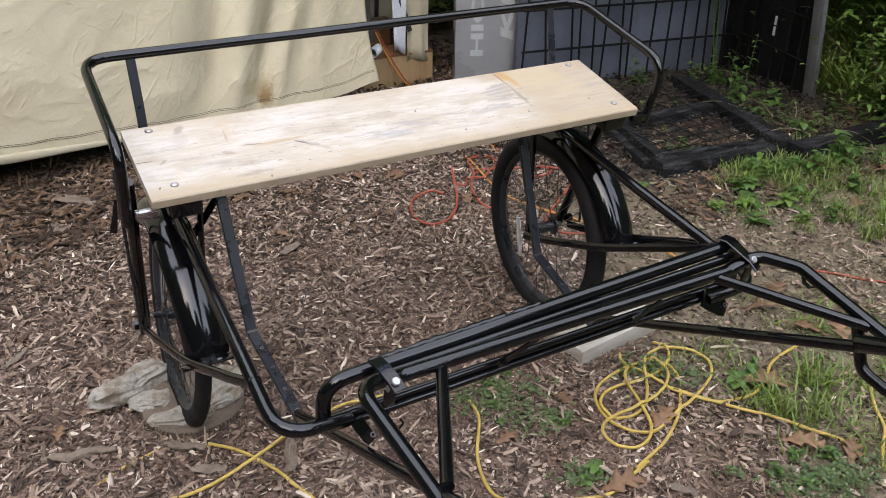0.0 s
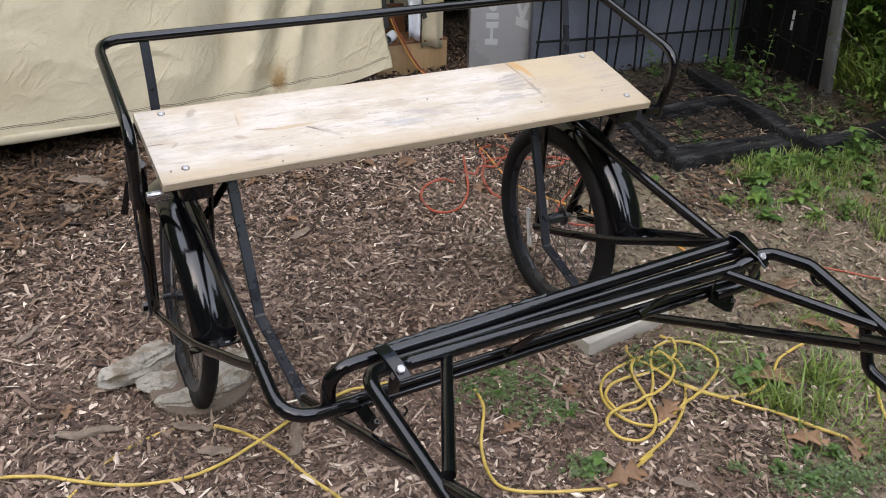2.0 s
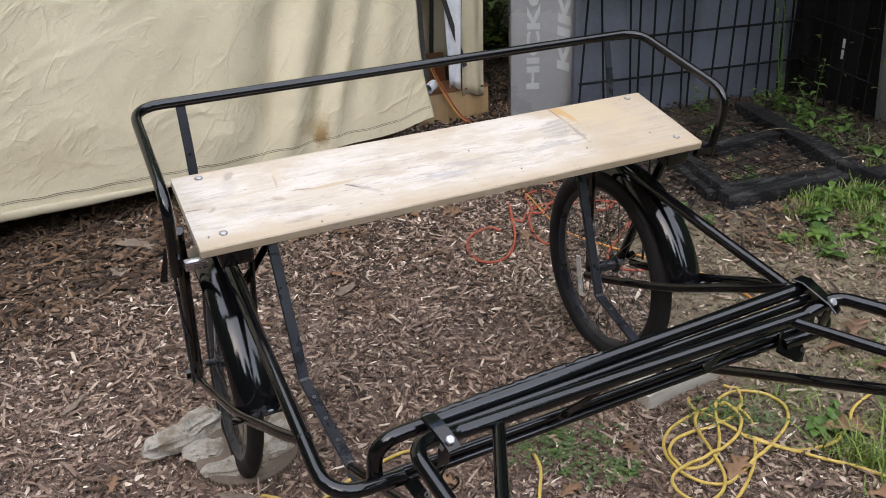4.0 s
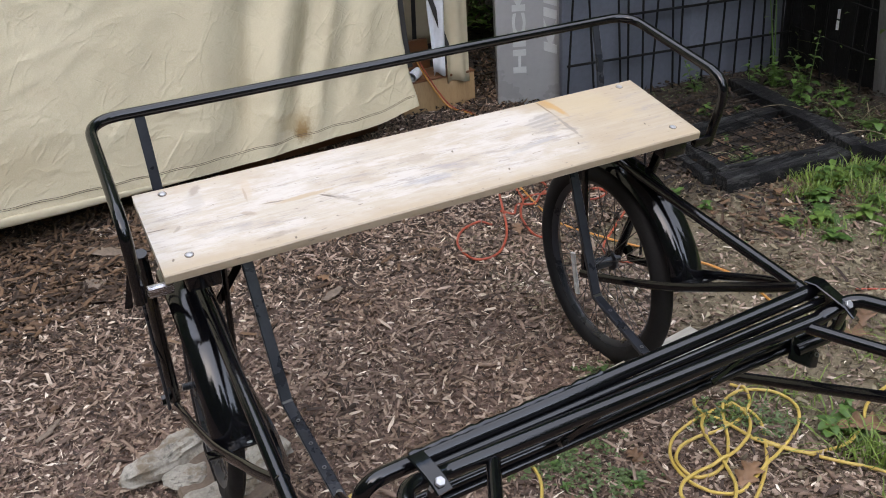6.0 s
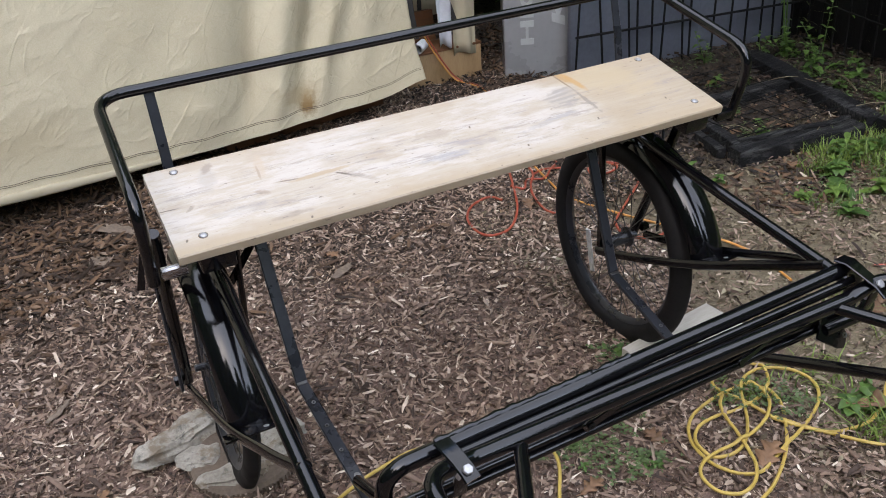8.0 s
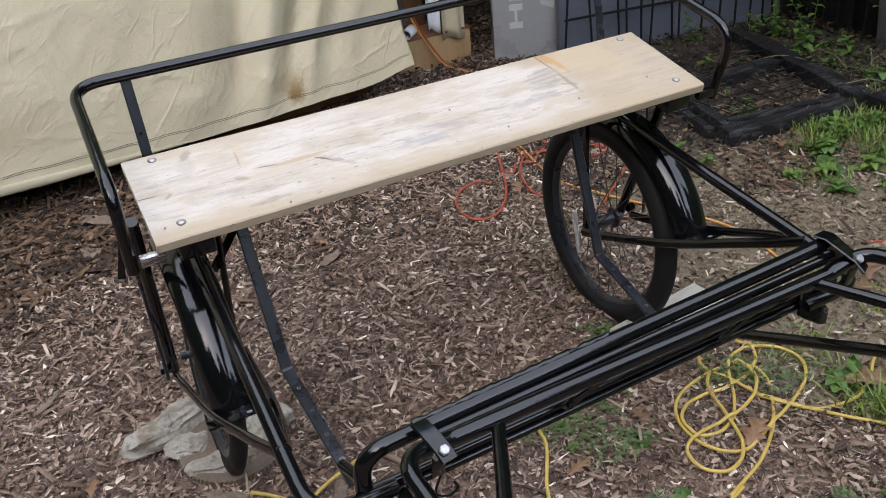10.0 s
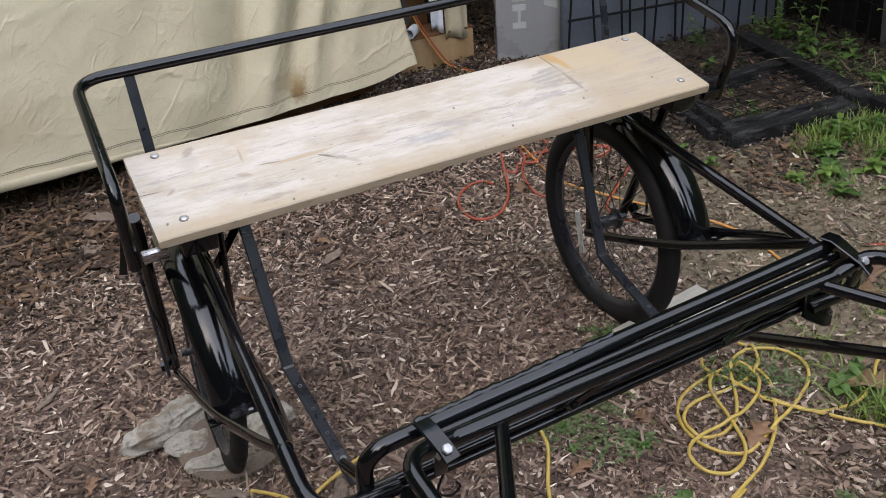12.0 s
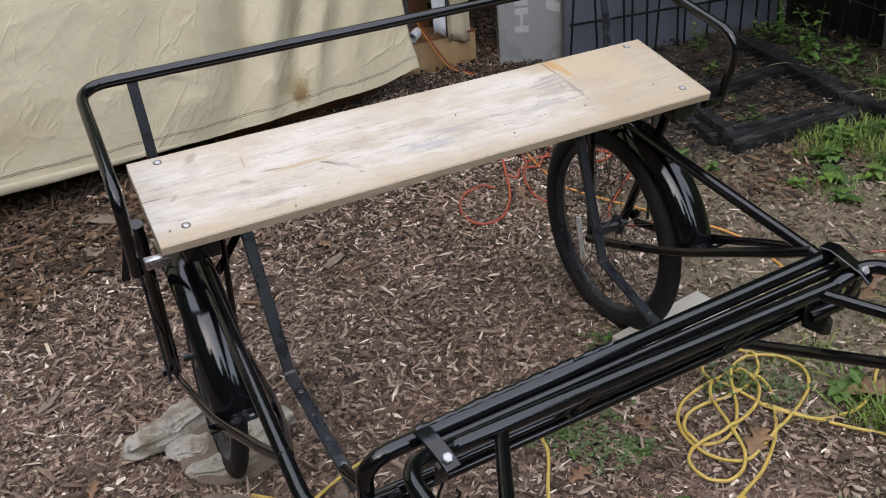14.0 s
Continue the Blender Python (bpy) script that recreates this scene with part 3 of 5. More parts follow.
scattered("shade_litter", 11000, shade_spot, (0.036, 0.40), (0.40, 0.80), M["fallen"], "brown oak leaves drifted under the tent wall", 8, 0.02, ridged=True)



def path_spot(r):
    return r.uniform(1.72, 2.75), r.uniform(0.42, 0.74)


scattered("path_leaves", 420, path_spot, (0.036, 0.40), (0.40, 0.80), M["fallen"], "brown leaves lying in front of the black timbers", 21, 0.010, ridged=True)


def doorway_spot(r):
    return r.uniform(1.62, 2.15), r.uniform(1.95, 3.1)


scattered("doorway_leaves", 900, doorway_spot, (0.038, 0.40), (0.40, 0.80), M["fallen"], "reddish brown leaves lying between the tent and the carton", 19, 0.02)

# an added ring round the yard, mostly unseen, that blocks low sky: plain, dark and open to the sky
bm = bmesh.new()
rows = []
for i in range(240):
    a = 2 * math.pi * i / 240
    d = 9.0 + 1.2 * noise.noise((3 * math.cos(a), 3 * math.sin(a), 0)) - 3.0 * math.exp(-((math.degrees(a) - 38) / 32) ** 2)
    low = math.exp(-(((math.degrees(a) + 180) % 360 - 180 + 42) / 105) ** 4)
    top = 8.4 - 2.2 * low + 5.5 * noise.noise((3.1 * math.cos(a), 3.1 * math.sin(a), 4)) + 2.0 * noise.noise((13 * math.cos(a), 13 * math.sin(a), 7))
    # dipped behind the camera to let light reach the board's front edge
    top = max(2.8, top + 2.6 - 4.8 * math.exp(-((math.degrees(a) - 280) / 38) ** 2))
    rows.append([bm.verts.new((d * math.cos(a), d * math.sin(a), z)) for z in (-0.3, 0.3 * top, 0.55 * top, 0.8 * top, top)])
for a, b in zip(rows, rows[1:] + rows[:1]):
    for j in range(4):
        bm.faces.new((a[j], a[j + 1], b[j + 1], b[j]))
woods = thing("backdrop", bm, M["woods"], "added dark green backdrop ring standing in for woods round the yard", "woods", kind="structure")

# ---------------------------------------------------------------- the cargo cart
XC = 0.535
cart = empty("cargo_cart_frame", "black-painted tubular cargo trike frame with a pale pine plank seat", "cart", pose(0, 0, 0.637, 12.98, 0, 0))


def mirror(p, s):
    return Vector((p[0] if s > 0 else 2 * XC - p[0], p[1], p[2]))


def run(points, s):
    return [mirror(p, s) for p in points]


# the plank seat and its bolts
bm = bmesh.new()
rows = []
for i in range(41):
    x = 1.06 * i / 40
    wob = 0.0003 * math.sin(i * 0.9)
    rows.append([bm.verts.new((x, y, z)) for y, z in ((0.003 + wob, -0.019), (wob, -0.016), (wob, -0.0025), (0.0025 + wob, 0.0), (0.2325, 0.0), (0.235, -0.0025), (0.235, -0.019))])
for a, b in zip(rows, rows[1:]):
    for j in range(7):
        bm.faces.new((a[j], a[(j + 1) % 7], b[(j + 1) % 7], b[j]))
bm.faces.new(rows[0][::-1])
bm.faces.new(rows[-1])
seat = part("seat_board", bm, M["board"], cart, "planed pale pine plank with grey streaks and a cut knot")
for x, y in ((0.048, 0.036), (0.048, 0.217), (1.019, 0.036), (1.019, 0.217)):
    bm = turned([(0.0002, 0.0064), (0.0010, 0.0064), (0.0022, 0.0054), (0.0030, 0.0036), (0.0034, 0.0)], "z", 20)
    b = part("bolt", bm, M["zinc"], seat, "zinc carriage bolt head")
    b.location = (x, y, 0)
    # thin dark ring that paints the shade in the gap round the head
    ring = part("bolt_ring", turned([(0.0002, 0.0076), (0.0006, 0.0075), (0.0006, 0.0065), (0.0002, 0.0063)], "z", 24), M["grime"], seat, "dark ring round the bolt, drawn for the shaded gap")
    ring.location = (x, y, 0)

# back rail with its arms and posts
part("back_rail", tube([(-0.040, 0.022, -0.055), (-0.040, 0.010, 0.097), (-0.036, 0.333, 0.100), (1.108, 0.333, 0.100), (1.112, 0.010, 0.097), (1.112, 0.022, -0.055)], 0.0098, 14, 0.055), M["paint"], cart)
for s in (1, -1):
    part("rail_post", swept(run([(0.050, 0.331, 0.094), (0.050, 0.296, 0.020), (0.050, 0.268, -0.060)], s), bar(0.018, 0.005), up=(0, 1, 0.4)), M["satin"], cart)
    part("rail_bracket", box((0.040, 0.014, 0.019), mirror((-0.008, 0.010, -0.031), s), 0.003), M["bare"] if s > 0 else M["paint"], cart)
    part("seat_bearer", box((0.055, 0.250, 0.030), mirror((0.060, 0.130, -0.036), s), 0.003), M["paint"], cart)
part("seat_crossbar", tube([(0.03, 0.245, -0.055), (1.04, 0.245, -0.055)], 0.011), M["paint"], cart)

# lower side tubes, running forward and turning in to the crossbar
for s in (1, -1):
    part("side_tube", tube(run([(0.070, 0.225, -0.150), (0.054, -0.474, -0.102), (0.170, -0.466, -0.118)], s), 0.0115, 14, 0.055), M["paint"], cart)
    part("side_upright", box((0.022, 0.022, 0.09), mirror((0.056, 0.215, -0.085), s), 0.003), M["paint"], cart)

# front crossbar: a bent upper tube over a channel
part("crossbar_tube", tube([(0.130, -0.456, -0.132), (0.129, -0.450, -0.044), (0.960, -0.440, -0.013), (0.960, -0.455, -0.122)], 0.0118, 16, 0.044), M["paint"], cart)
for dz, dy in ((0.0055, 0.003), (-0.0065, -0.005)):
    part("crossbar_channel", tube([(0.136, -0.456 + dy, -0.129 + dz), (0.960, -0.450 + dy, -0.117 + dz)], 0.0072, 12), M["paint"], cart)
seam = [(0.205 + 0.0065 * i, -0.4430 + 0.0008 * math.sin(i * 1.9) + 0.00008 * i, -0.0325 + 0.0006 * math.sin(i * 1.1) + 0.00024 * i) for i in range(48)]
part("filler_rod", tube([(0.215, -0.467, -0.041), (0.925, -0.460, -0.022)], 0.0062, 10), M["paint"], cart)
part("filler_rod", tube([(0.300, -0.464, -0.053), (0.925, -0.458, -0.034)], 0.0050, 10), M["paint"], cart)
part("cable_bracket", swept([(-0.043, 0.107, -0.060), (-0.048, 0.102, -0.090), (-0.056, 0.095, -0.124)], bar(0.010, 0.004, 0.001), up=(0, 1, 0), scale=lambda u: 0.5 + 0.8 * u), M["paint"], cart)
part("weld_bead", swept(seam, circle(0.0050, 8), scale=lambda u: 0.90 + 0.45 * noise.noise((u * 19, 0.3, 0))), M["paint"], cart)

# the hinged rear frame: a second tube clamped to the crossbar, with arms and gussets
part("rear_frame_tube", tube([(0.190, -1.02, 0.030), (0.160, -0.500, -0.008), (0.235, -0.488, -0.029), (0.902, -0.481, -0.035), (0.958, -0.484, -0.010), (0.985, -0.560, 0.012), (0.985, -1.02, 0.022)], 0.0115, 14, 0.045), M["paint"], cart)
for a, b in (((0.305, -0.488, -0.036), (0.186, -0.712, 0.018)), ((0.868, -0.478, -0.040), (0.980, -0.716, 0.012))):
    part("gusset_tube", tube([a, b], 0.0098, 12), M["paint"], cart)
for x, s in ((0.207, 1), (0.941, -1)):
    strap = [(x - 0.002, -0.460, -0.0105), (x, -0.476, -0.0070), (x + 0.003, -0.496, -0.0065), (x + 0.006, -0.512, -0.0095), (x + 0.008, -0.525, -0.0140)]
    if s < 0:
        strap = [(x - 0.020, -0.428, -0.002), (x - 0.018, -0.446, 0.004), (x - 0.012, -0.468, -0.002), (x - 0.002, -0.492, -0.011), (x + 0.004, -0.508, -0.022)]
    bm = swept(strap, bar(0.024 if s > 0 else 0.028, 0.004), up=(0, 0.4, 1))
    clamp = part("clamp_plate", bm, M["paint"], cart)
    part("clamp_plate", box((0.019, 0.004, 0.040), (x + 0.004, -0.504 if s > 0 else -0.490, -0.050), 0.0015), M["paint"], cart)
    bm = turned([(0.0, 0.0), (0.0, 0.0070), (0.0040, 0.0070), (0.0052, 0.0058), (0.0052, 0.0)], "z", 6)
    moved(bm, Matrix.Translation((x + 0.006, -0.513, -0.0075) if s > 0 else (x, -0.493, -0.010)) @ Euler((radians(20 if s > 0 else 42), 0, 0)).to_matrix().to_4x4())
    part("hex_bolt", bm, M["zinc"], clamp, "bright zinc hex bolt")
    part("bolt_shank", tube([(x, -0.506, -0.020), (x, -0.499, -0.046)] if s > 0 else [(x, -0.490, -0.022), (x, -0.482, -0.048)], 0.004, 10), M["zinc"], clamp)
for x, w, y0, z0, go in ((0.180, 0.022, 0.006, -0.010, 0.45), (0.905, 0.040, 0.021, -0.004, 1.3)):
    bm = swept([(x - 0.012 * go, -0.484 + y0, -0.106 + z0), (x, -0.492 + y0, -0.116 + z0), (x + 0.018 * go, -0.500 + y0, -0.130 + z0), (x + 0.028 * go, -0.505 + y0, -0.140 + z0)], bar(w, 0.004, 0.0015), up=(0.2, -0.8, 0.6), scale=lambda u: 1.0 - 0.35 * max(0.0, u - 0.7) / 0.3)
    tab = part("hanger_tab", bm, M["paint"], cart)
    for du in (-0.009, 0.010):
        part("tab_hole", moved(turned([(0, 0.0045), (0.0012, 0.0045), (0.0012, 0.0025), (0, 0.0025)], "z", 14), Matrix.Translation((x + 0.018 * go + du * 0.6, -0.5035 + y0, -0.1300 + z0 + du * 0.5)) @ Euler((radians(52), 0, 0)).to_matrix().to_4x4()), M["steel"], tab)
part("arm_hook", swept([(0.982, -0.572, 0.002), (0.979, -0.580, -0.004), (0.979, -0.592, -0.005), (0.982, -0.600, 0.002)], bar(0.010, 0.004, 0.001), up=(0.3, 0, 1)), M["wire"], cart)
part("strut_sleeve", tube([(0.890, -0.752, 0.045), (0.890, -0.90, 0.155)], 0.0135, 14), M["paint"], cart)
part("pivot_gusset", swept([(0.428, -0.470, -0.102), (0.436, -0.471, -0.097), (0.447, -0.472, -0.090), (0.496, -0.476, -0.060)], bar(0.026, 0.005), up=(0, 1, 0), scale=lambda u: min(1.2 - 0.8 * u, 0.75 + 3.0 * u)), M["paint"], cart)
part("pivot_eye", moved(turned([(0, 0.0062), (0.0012, 0.0058), (0.0012, 0.0030), (0, 0.0028)], "z", 16), Matrix.Translation((0.437, -0.4745, -0.096)) @ Euler((radians(90), 0, 0)).to_matrix().to_4x4()), M["wire"], cart)
part("pivot_gusset", swept([(0.715, -0.468, -0.106), (0.731, -0.468, -0.098), (0.765, -0.472, -0.068)], bar(0.020, 0.005), up=(0, 1, 0), scale=lambda u: 1.15 - 0.7 * u), M["paint"], cart)
part("wire_hook", swept(rounded([(0.235, -0.470, -0.128), (0.225, -0.475, -0.160), (0.243, -0.480, -0.172), (0.256, -0.480, -0.160), (0.250, -0.480, -0.145)], 6), circle(0.0018, 8)), M["wire"], cart)

# hanging straps that carry the deck, and the long struts that rise to the rear frame
for s in (1, -1):
    part("deck_strap", swept(filleted(run([(0.1655, 0.262, -0.044), (0.174, 0.023, -0.399), (0.188, -0.262, -0.402)], s), 0.012, 4), bar(0.022, 0.009), up=(0, -0.7, 0.7)), M["satin"], cart)
    part("strap_weld", box((0.021, 0.010, 0.004), mirror((0.174, 0.021, -0.394), s), 0.0015), M["steel"], cart)
    for dy in (-0.055, -0.115, -0.175):
        part("strap_hole", moved(turned([(0, 0.0042), (0.001, 0.0038), (0.001, 0.0022), (0, 0.002)], "z", 12), Matrix.Translation(mirror((0.1745 - 0.045 * dy, 0.023 + dy, -0.3945), s))), M["steel"], cart)
    if s > 0:
        part("strap_brace", swept(run([(0.166, 0.205, -0.175), (0.105, 0.185, -0.250)], s), bar(0.017, 0.005), up=(0, 1, 0)), M["paint"], cart)
    part("low_strut", tube(run([(0.180, -0.232, -0.380), (0.180, -0.860, 0.124)], s), 0.0098, 12), M["paint"], cart)
    part("strap_bolt", moved(turned([(0, 0), (0, 0.006), (0.003, 0.006), (0.004, 0.0)], "z", 8), Matrix.Translation(mirror((0.187, -0.212, -0.397), s))), M["steel"], cart)
part("rear_hoop", tube([(0.980, -0.690, 0.010), (0.978, -0.742, -0.064), (0.980, -0.800, -0.062), (0.985, -0.90, 0.012)], 0.0105, 12, 0.03), M["paint"], cart)

# wheels, fenders and wheel stays
WX, WY, WZ, WR = 0.050, 0.165, -0.440, 0.254
FY, FZ = 0.120, -0.425


def tyre_mesh(fat):
    section, r = [], 0.0255
    for i in range(17):
        a = radians(-150 + 300 * i / 16)
        lug = 0.0012 if i % 3 == 0 and 4 <= i <= 12 else 0.0
        section.append((fat * r * math.sin(a), WR - r + (r * 0.98 + lug) * math.cos(a)))
    return turned(section, "x", 72)


def rim_mesh():
    return turned([(-0.0115, 0.221), (-0.0125, 0.212), (-0.010, 0.202), (0.0, 0.194), (0.010, 0.202), (0.0125, 0.212), (0.0115, 0.221)], "x", 64)


spoke_mesh = None
for s in (1, -1):
    wheel = new("wheel")
    wheel.parent = cart
    wheel.matrix_basis = pose(0.060, 0.180, -0.443, 0, 5, -2.7) if s > 0 else pose(1.006, 0.148, -0.436, 0, 0, -1.6)
    part("tyre", tyre_mesh(0.62 if s > 0 else 0.90), M["rubber"], wheel)
    part("rim", rim_mesh(), M["satin"], wheel)
    part("hub", turned([(-0.052, 0.0), (-0.052, 0.007), (-0.032, 0.008), (-0.030, 0.024), (-0.026, 0.024), (-0.024, 0.014), (0.024, 0.014), (0.026, 0.024), (0.030, 0.024), (0.032, 0.008), (0.052, 0.007), (0.052, 0.0)], "x", 24), M["satin"], wheel)
    for i in range(36):
        flange = 0.028 if i % 2 else -0.028
        a0 = 2 * math.pi * i / 36
        a1 = a0 + (0.38 if i % 4 < 2 else -0.38)
        p = Vector((flange, 0.021 * math.cos(a1), 0.021 * math.sin(a1)))
        q = Vector((0, 0.195 * math.cos(a0), 0.195 * math.sin(a0)))
        if spoke_mesh is None:
            first = part("spoke", tube([(0, 0, 0), (0, 0, (q - p).length)], 0.0011, 5), M["spoke"], wheel)
            spoke_mesh = first.data
        else:
            first = new("spoke", spoke_mesh)
            first.parent = wheel
        first.matrix_basis = Matrix.Translation(p) @ (q - p).to_track_quat("Z", "Y").to_matrix().to_4x4()
    # fender: a shallow gutter over the tyre
    arc = []
    for i in range(25):
        a = radians(62 + (150 - 62) * i / 24)
        arc.append(Vector((0, 0.276 * math.cos(a), 0.276 * math.sin(a))))
    bow = [radians(-84 + 14 * k) for k in range(13)]
    gutter = [(0.041 * math.sin(a), 0.009 - 0.030 * (1 - math.cos(a))) for a in bow] + [(0.039 * math.sin(a), 0.007 - 0.030 * (1 - math.cos(a))) for a in reversed(bow)]
    bm = bmesh.new()
    rings = [[bm.verts.new((u, q.y * (1 + v / 0.276), q.z * (1 + v / 0.276))) for u, v in gutter] for q in arc]
    for a, b in zip(rings, rings[1:]):
        for j in range(26):
            bm.faces.new((a[j], a[(j + 1) % 26], b[(j + 1) % 26], b[j]))
    bm.faces.new(rings[0][::-1])
    bm.faces.new(rings[-1])
    fender = part("fender", bm, M["paint"], cart, "glossy black mudguard")
    fender.location = mirror((WX, FY, FZ), s)
    bm = box((0.115, 0.030, 0.004), (0, -0.258, 0.150), 0.001, turn=Euler((radians(-28), 0, 0)).to_matrix().to_4x4())
    part("fender_plate", bm, M["paint"], fender)
    part("fender_bolt", moved(turned([(0, 0), (0, 0.0055), (0.003, 0.005), (0.004, 0)], "z", 10), Matrix.Translation((0.012, -0.262, 0.151)) @ Euler((radians(-28), 0, 0)).to_matrix().to_4x4()), M["zinc"], fender)
    # stays from the side tube back to the axle
    outer = ((0.054, -0.358, -0.106), (0.041, -0.305, -0.146), (0.030, -0.249, -0.186), (0.010, -0.116, -0.285), (-0.005, 0.060, -0.396), (-0.012, 0.140, -0.440))
    for line in (outer, [(0.116 - x, y, z) for x, y, z in outer]):
        part("axle_stay", swept(rounded(run(line, s), 6), [(0.0100 * u / 0.01, 0.0064 * v / 0.01) for u, v in circle(0.01, 12)], up=(1, 0, 0)), M["paint"], cart)
    part("wheel_strut", tube(run([(-0.018, 0.110, -0.03), (-0.010, 0.178, -0.46)], s), 0.0112, 12), M["paint"], cart)
    part("wheel_strut", swept(run([(0.134, 0.215, -0.03), (0.112, 0.150, -0.44)], s), bar(0.020, 0.010, 0.004), up=(1, 0, 0)), M["paint"], cart)
    part("brace_rod", tube(run([(0.104, 0.340, -0.10), (0.106, 0.150, -0.43)], s), 0.0035, 8), M["satin"], cart)
    part("brace_rod", tube(run([(-0.026, 0.200, -0.06), (-0.028, 0.120, -0.42)], s), 0.0035, 8), M["satin"], cart)
    part("axle_nut", moved(turned([(-0.008, 0), (-0.008, 0.011), (0.008, 0.011), (0.008, 0)], "x", 6), Matrix.Translation(mirror((-0.028, WY, WZ), s))), M["paint"], cart)
part("reflector", swept([mirror((0.09, 0.228, -0.455), -1), mirror((0.088, 0.186, -0.556), -1)], bar(0.016, 0.006, 0.002), up=(1, 0, 0)), M["reflector"], cart, "white spoke reflector")

# ---------------------------------------------------------------- tent, boxes and kennel


def tarp_place(u, h):
    """u: metres along the wall from its loose right edge to the left; h: height over the hem."""
    x, y = 1.285 - 0.984 * u, 1.973 - 0.176 * u
    free = min(1.0, h / 0.16) * 0.85 + 0.15
    slant = u + 0.27 * h + 0.03 * noise.noise((u * 3, h * 3, 6.0))
    fold = 0.0
    for middle, wide, deep in ((0.96, 0.10, 0.034), (0.78, 0.065, -0.042), (0.65, 0.050, 0.046), (0.53, 0.040, -0.034), (0.44, 0.030, 0.024), (0.36, 0.030, -0.012), (0.27, 0.045, 0.014)):
        fold += 0.54 * deep * math.exp(-((slant - middle) / wide) ** 2)
    crease = 0.014 * noise.noise((u * 1.6, h * 1.6, 1.0)) + 0.004 * noise.noise((u * 7, h * 6, 2.0)) + 0.003 * (1 - abs(noise.noise((u * 9 + h * 5, h * 11 - u * 4, 8.0)))) ** 6
    corner = math.exp(-(u / 0.10) ** 2) * math.exp(-(h / 0.14) ** 2)
    edge = 0.008 * math.exp(-(u / 0.2) ** 2) - 0.030 * min(1.0, h / 0.9) * math.exp(-(u / 0.2) ** 2) + 0.028 * corner
    off = (fold + crease) * free + 0.03 * math.exp(-h / 0.2) * math.exp(-(u / 0.4) ** 2)
    sag = 0.006 * math.exp(-((u - 0.33) / 0.22) ** 2) * max(0.0, 1 - h / 0.3)
    return Vector((x + edge + 0.176 * off, y - 0.984 * off, 0.086 + 0.030 * math.exp(-((u / 0.13) ** 2)) + 0.046 * max(0.0, (u - 0.7) / 0.95) ** 1.3 + 0.010 * corner + sag + h))


bm = bmesh.new()
cols, lines = 300, 170
grid = [[bm.verts.new(tarp_place(2.9 * i / cols, 1.9 * (j / lines) ** 1.5)) for i in range(cols + 1)] for j in range(lines + 1)]
for a, b in zip(grid, grid[1:]):
    for i in range(cols):
        bm.faces.new((a[i], a[i + 1], b[i + 1], b[i]))
tent = empty("canvas_tent_wall", "cream canvas tent wall with rolled hem and brown stain, hanging just off the ground", "tent")
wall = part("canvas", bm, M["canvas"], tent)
thick = wall.modifiers.new("thickness", "SOLIDIFY")
thick.thickness = 0.003
part("hem", swept([tarp_place(0.95 + 1.93 * i / 90, 0.010) - Vector((0, 0.007, 0.004)) for i in range(91)], [(0.008 * math.cos(a), 0.017 * math.sin(a)) for a in [2 * math.pi * k / 12 for k in range(12)]], up=(0, 0, 1), scale=lambda q: min(1.0, 0.25 + 3.0 * q)), M["canvas_shade"], tent)
part("edge_strap", swept([tarp_place(-0.006, 0.17 + 0.1 * i) + Vector((0.008, 0.012, 0)) for i in range(17)], bar(0.028, 0.004, 0.0008), up=(0.2, 1, 0)), M["webbing"], tent)
for h in (0.045, 0.051):
    part("stitching", swept([tarp_place(0.01 + 2.85 * i / 160, h + 0.002 * math.sin(i * 0.7)) - Vector((0, 0.0030, 0)) for i in range(161)], bar(0.0022, 0.0014, 0.0002), up=(0, 0, 1)), M["grime"], tent)


# unseen back, roof and end wall, added to keep skylight out from behind
bm = box((2.9, 0.004, 2.0), (-1.45, 1.35, 1.15), 0)
box((2.9, 1.42, 0.004), (-1.45, 0.69, 2.16), 0, bm)
box((0.004, 1.36, 2.0), (-2.88, 0.68, 1.15), 0, bm)
shell = part("shell", bm, M["canvas_shade"], tent)
shell.matrix_basis = pose(1.20, 2.02, 0, 0, 0, 10.15)


def plank_thing(name, size, m, material, label, category, soft=0.004):
    bm = box(size, (0, 0, 0), soft)
    ob = thing(name, bm, material, label, category)
    ob.matrix_basis = m
    return ob


platform = empty("tent_platform", "low reddish cedar platform that the canvas tent stands on", "platform", pose(1.16, 2.08, 0, 0, 0, 10.15))
part("sill", box((0.72, 0.045, 0.115), (-0.345, 0.0, 0.075), 0.004), M["cedar"], platform)
# deck and piers are added out of sight to darken the gap under the hem
for k in range(9):
    part("deck_board", box((2.6, 0.135, 0.022), (-1.30, 0.10 + 0.142 * k, 0.148), 0.003), M["cedar"], platform)
for x in (-0.1, -1.3, -2.5):
    for y in (0.55, 1.15):
        part("pier", box((0.12, 0.12, 0.15), (x, y, 0.066), 0.004), M["dark_wood"], platform)
plank_thing("platform_front", (0.42, 0.05, 0.27), pose(1.42, 2.47, 0.125, -8, 0, 0), M["cedar"], "reddish cedar front board of the tent floor", "board")
plank_thing("tent_beam", (0.55, 0.04, 0.05), pose(1.50, 2.60, 0.545), M["ply"], "orange-brown wooden beam inside the tent", "beam")

crate = empty("plywood_box", "plywood box standing on the ground beside the tent", "box", pose(1.540, 2.260, 0))
part("side_panel", box((0.365, 0.16, 0.146), (0, 0, 0.074), 0.003), M["ply"], crate)
part("lid", box((0.37, 0.165, 0.012), (0, 0, 0.153), 0.003), M["cedar"], crate)
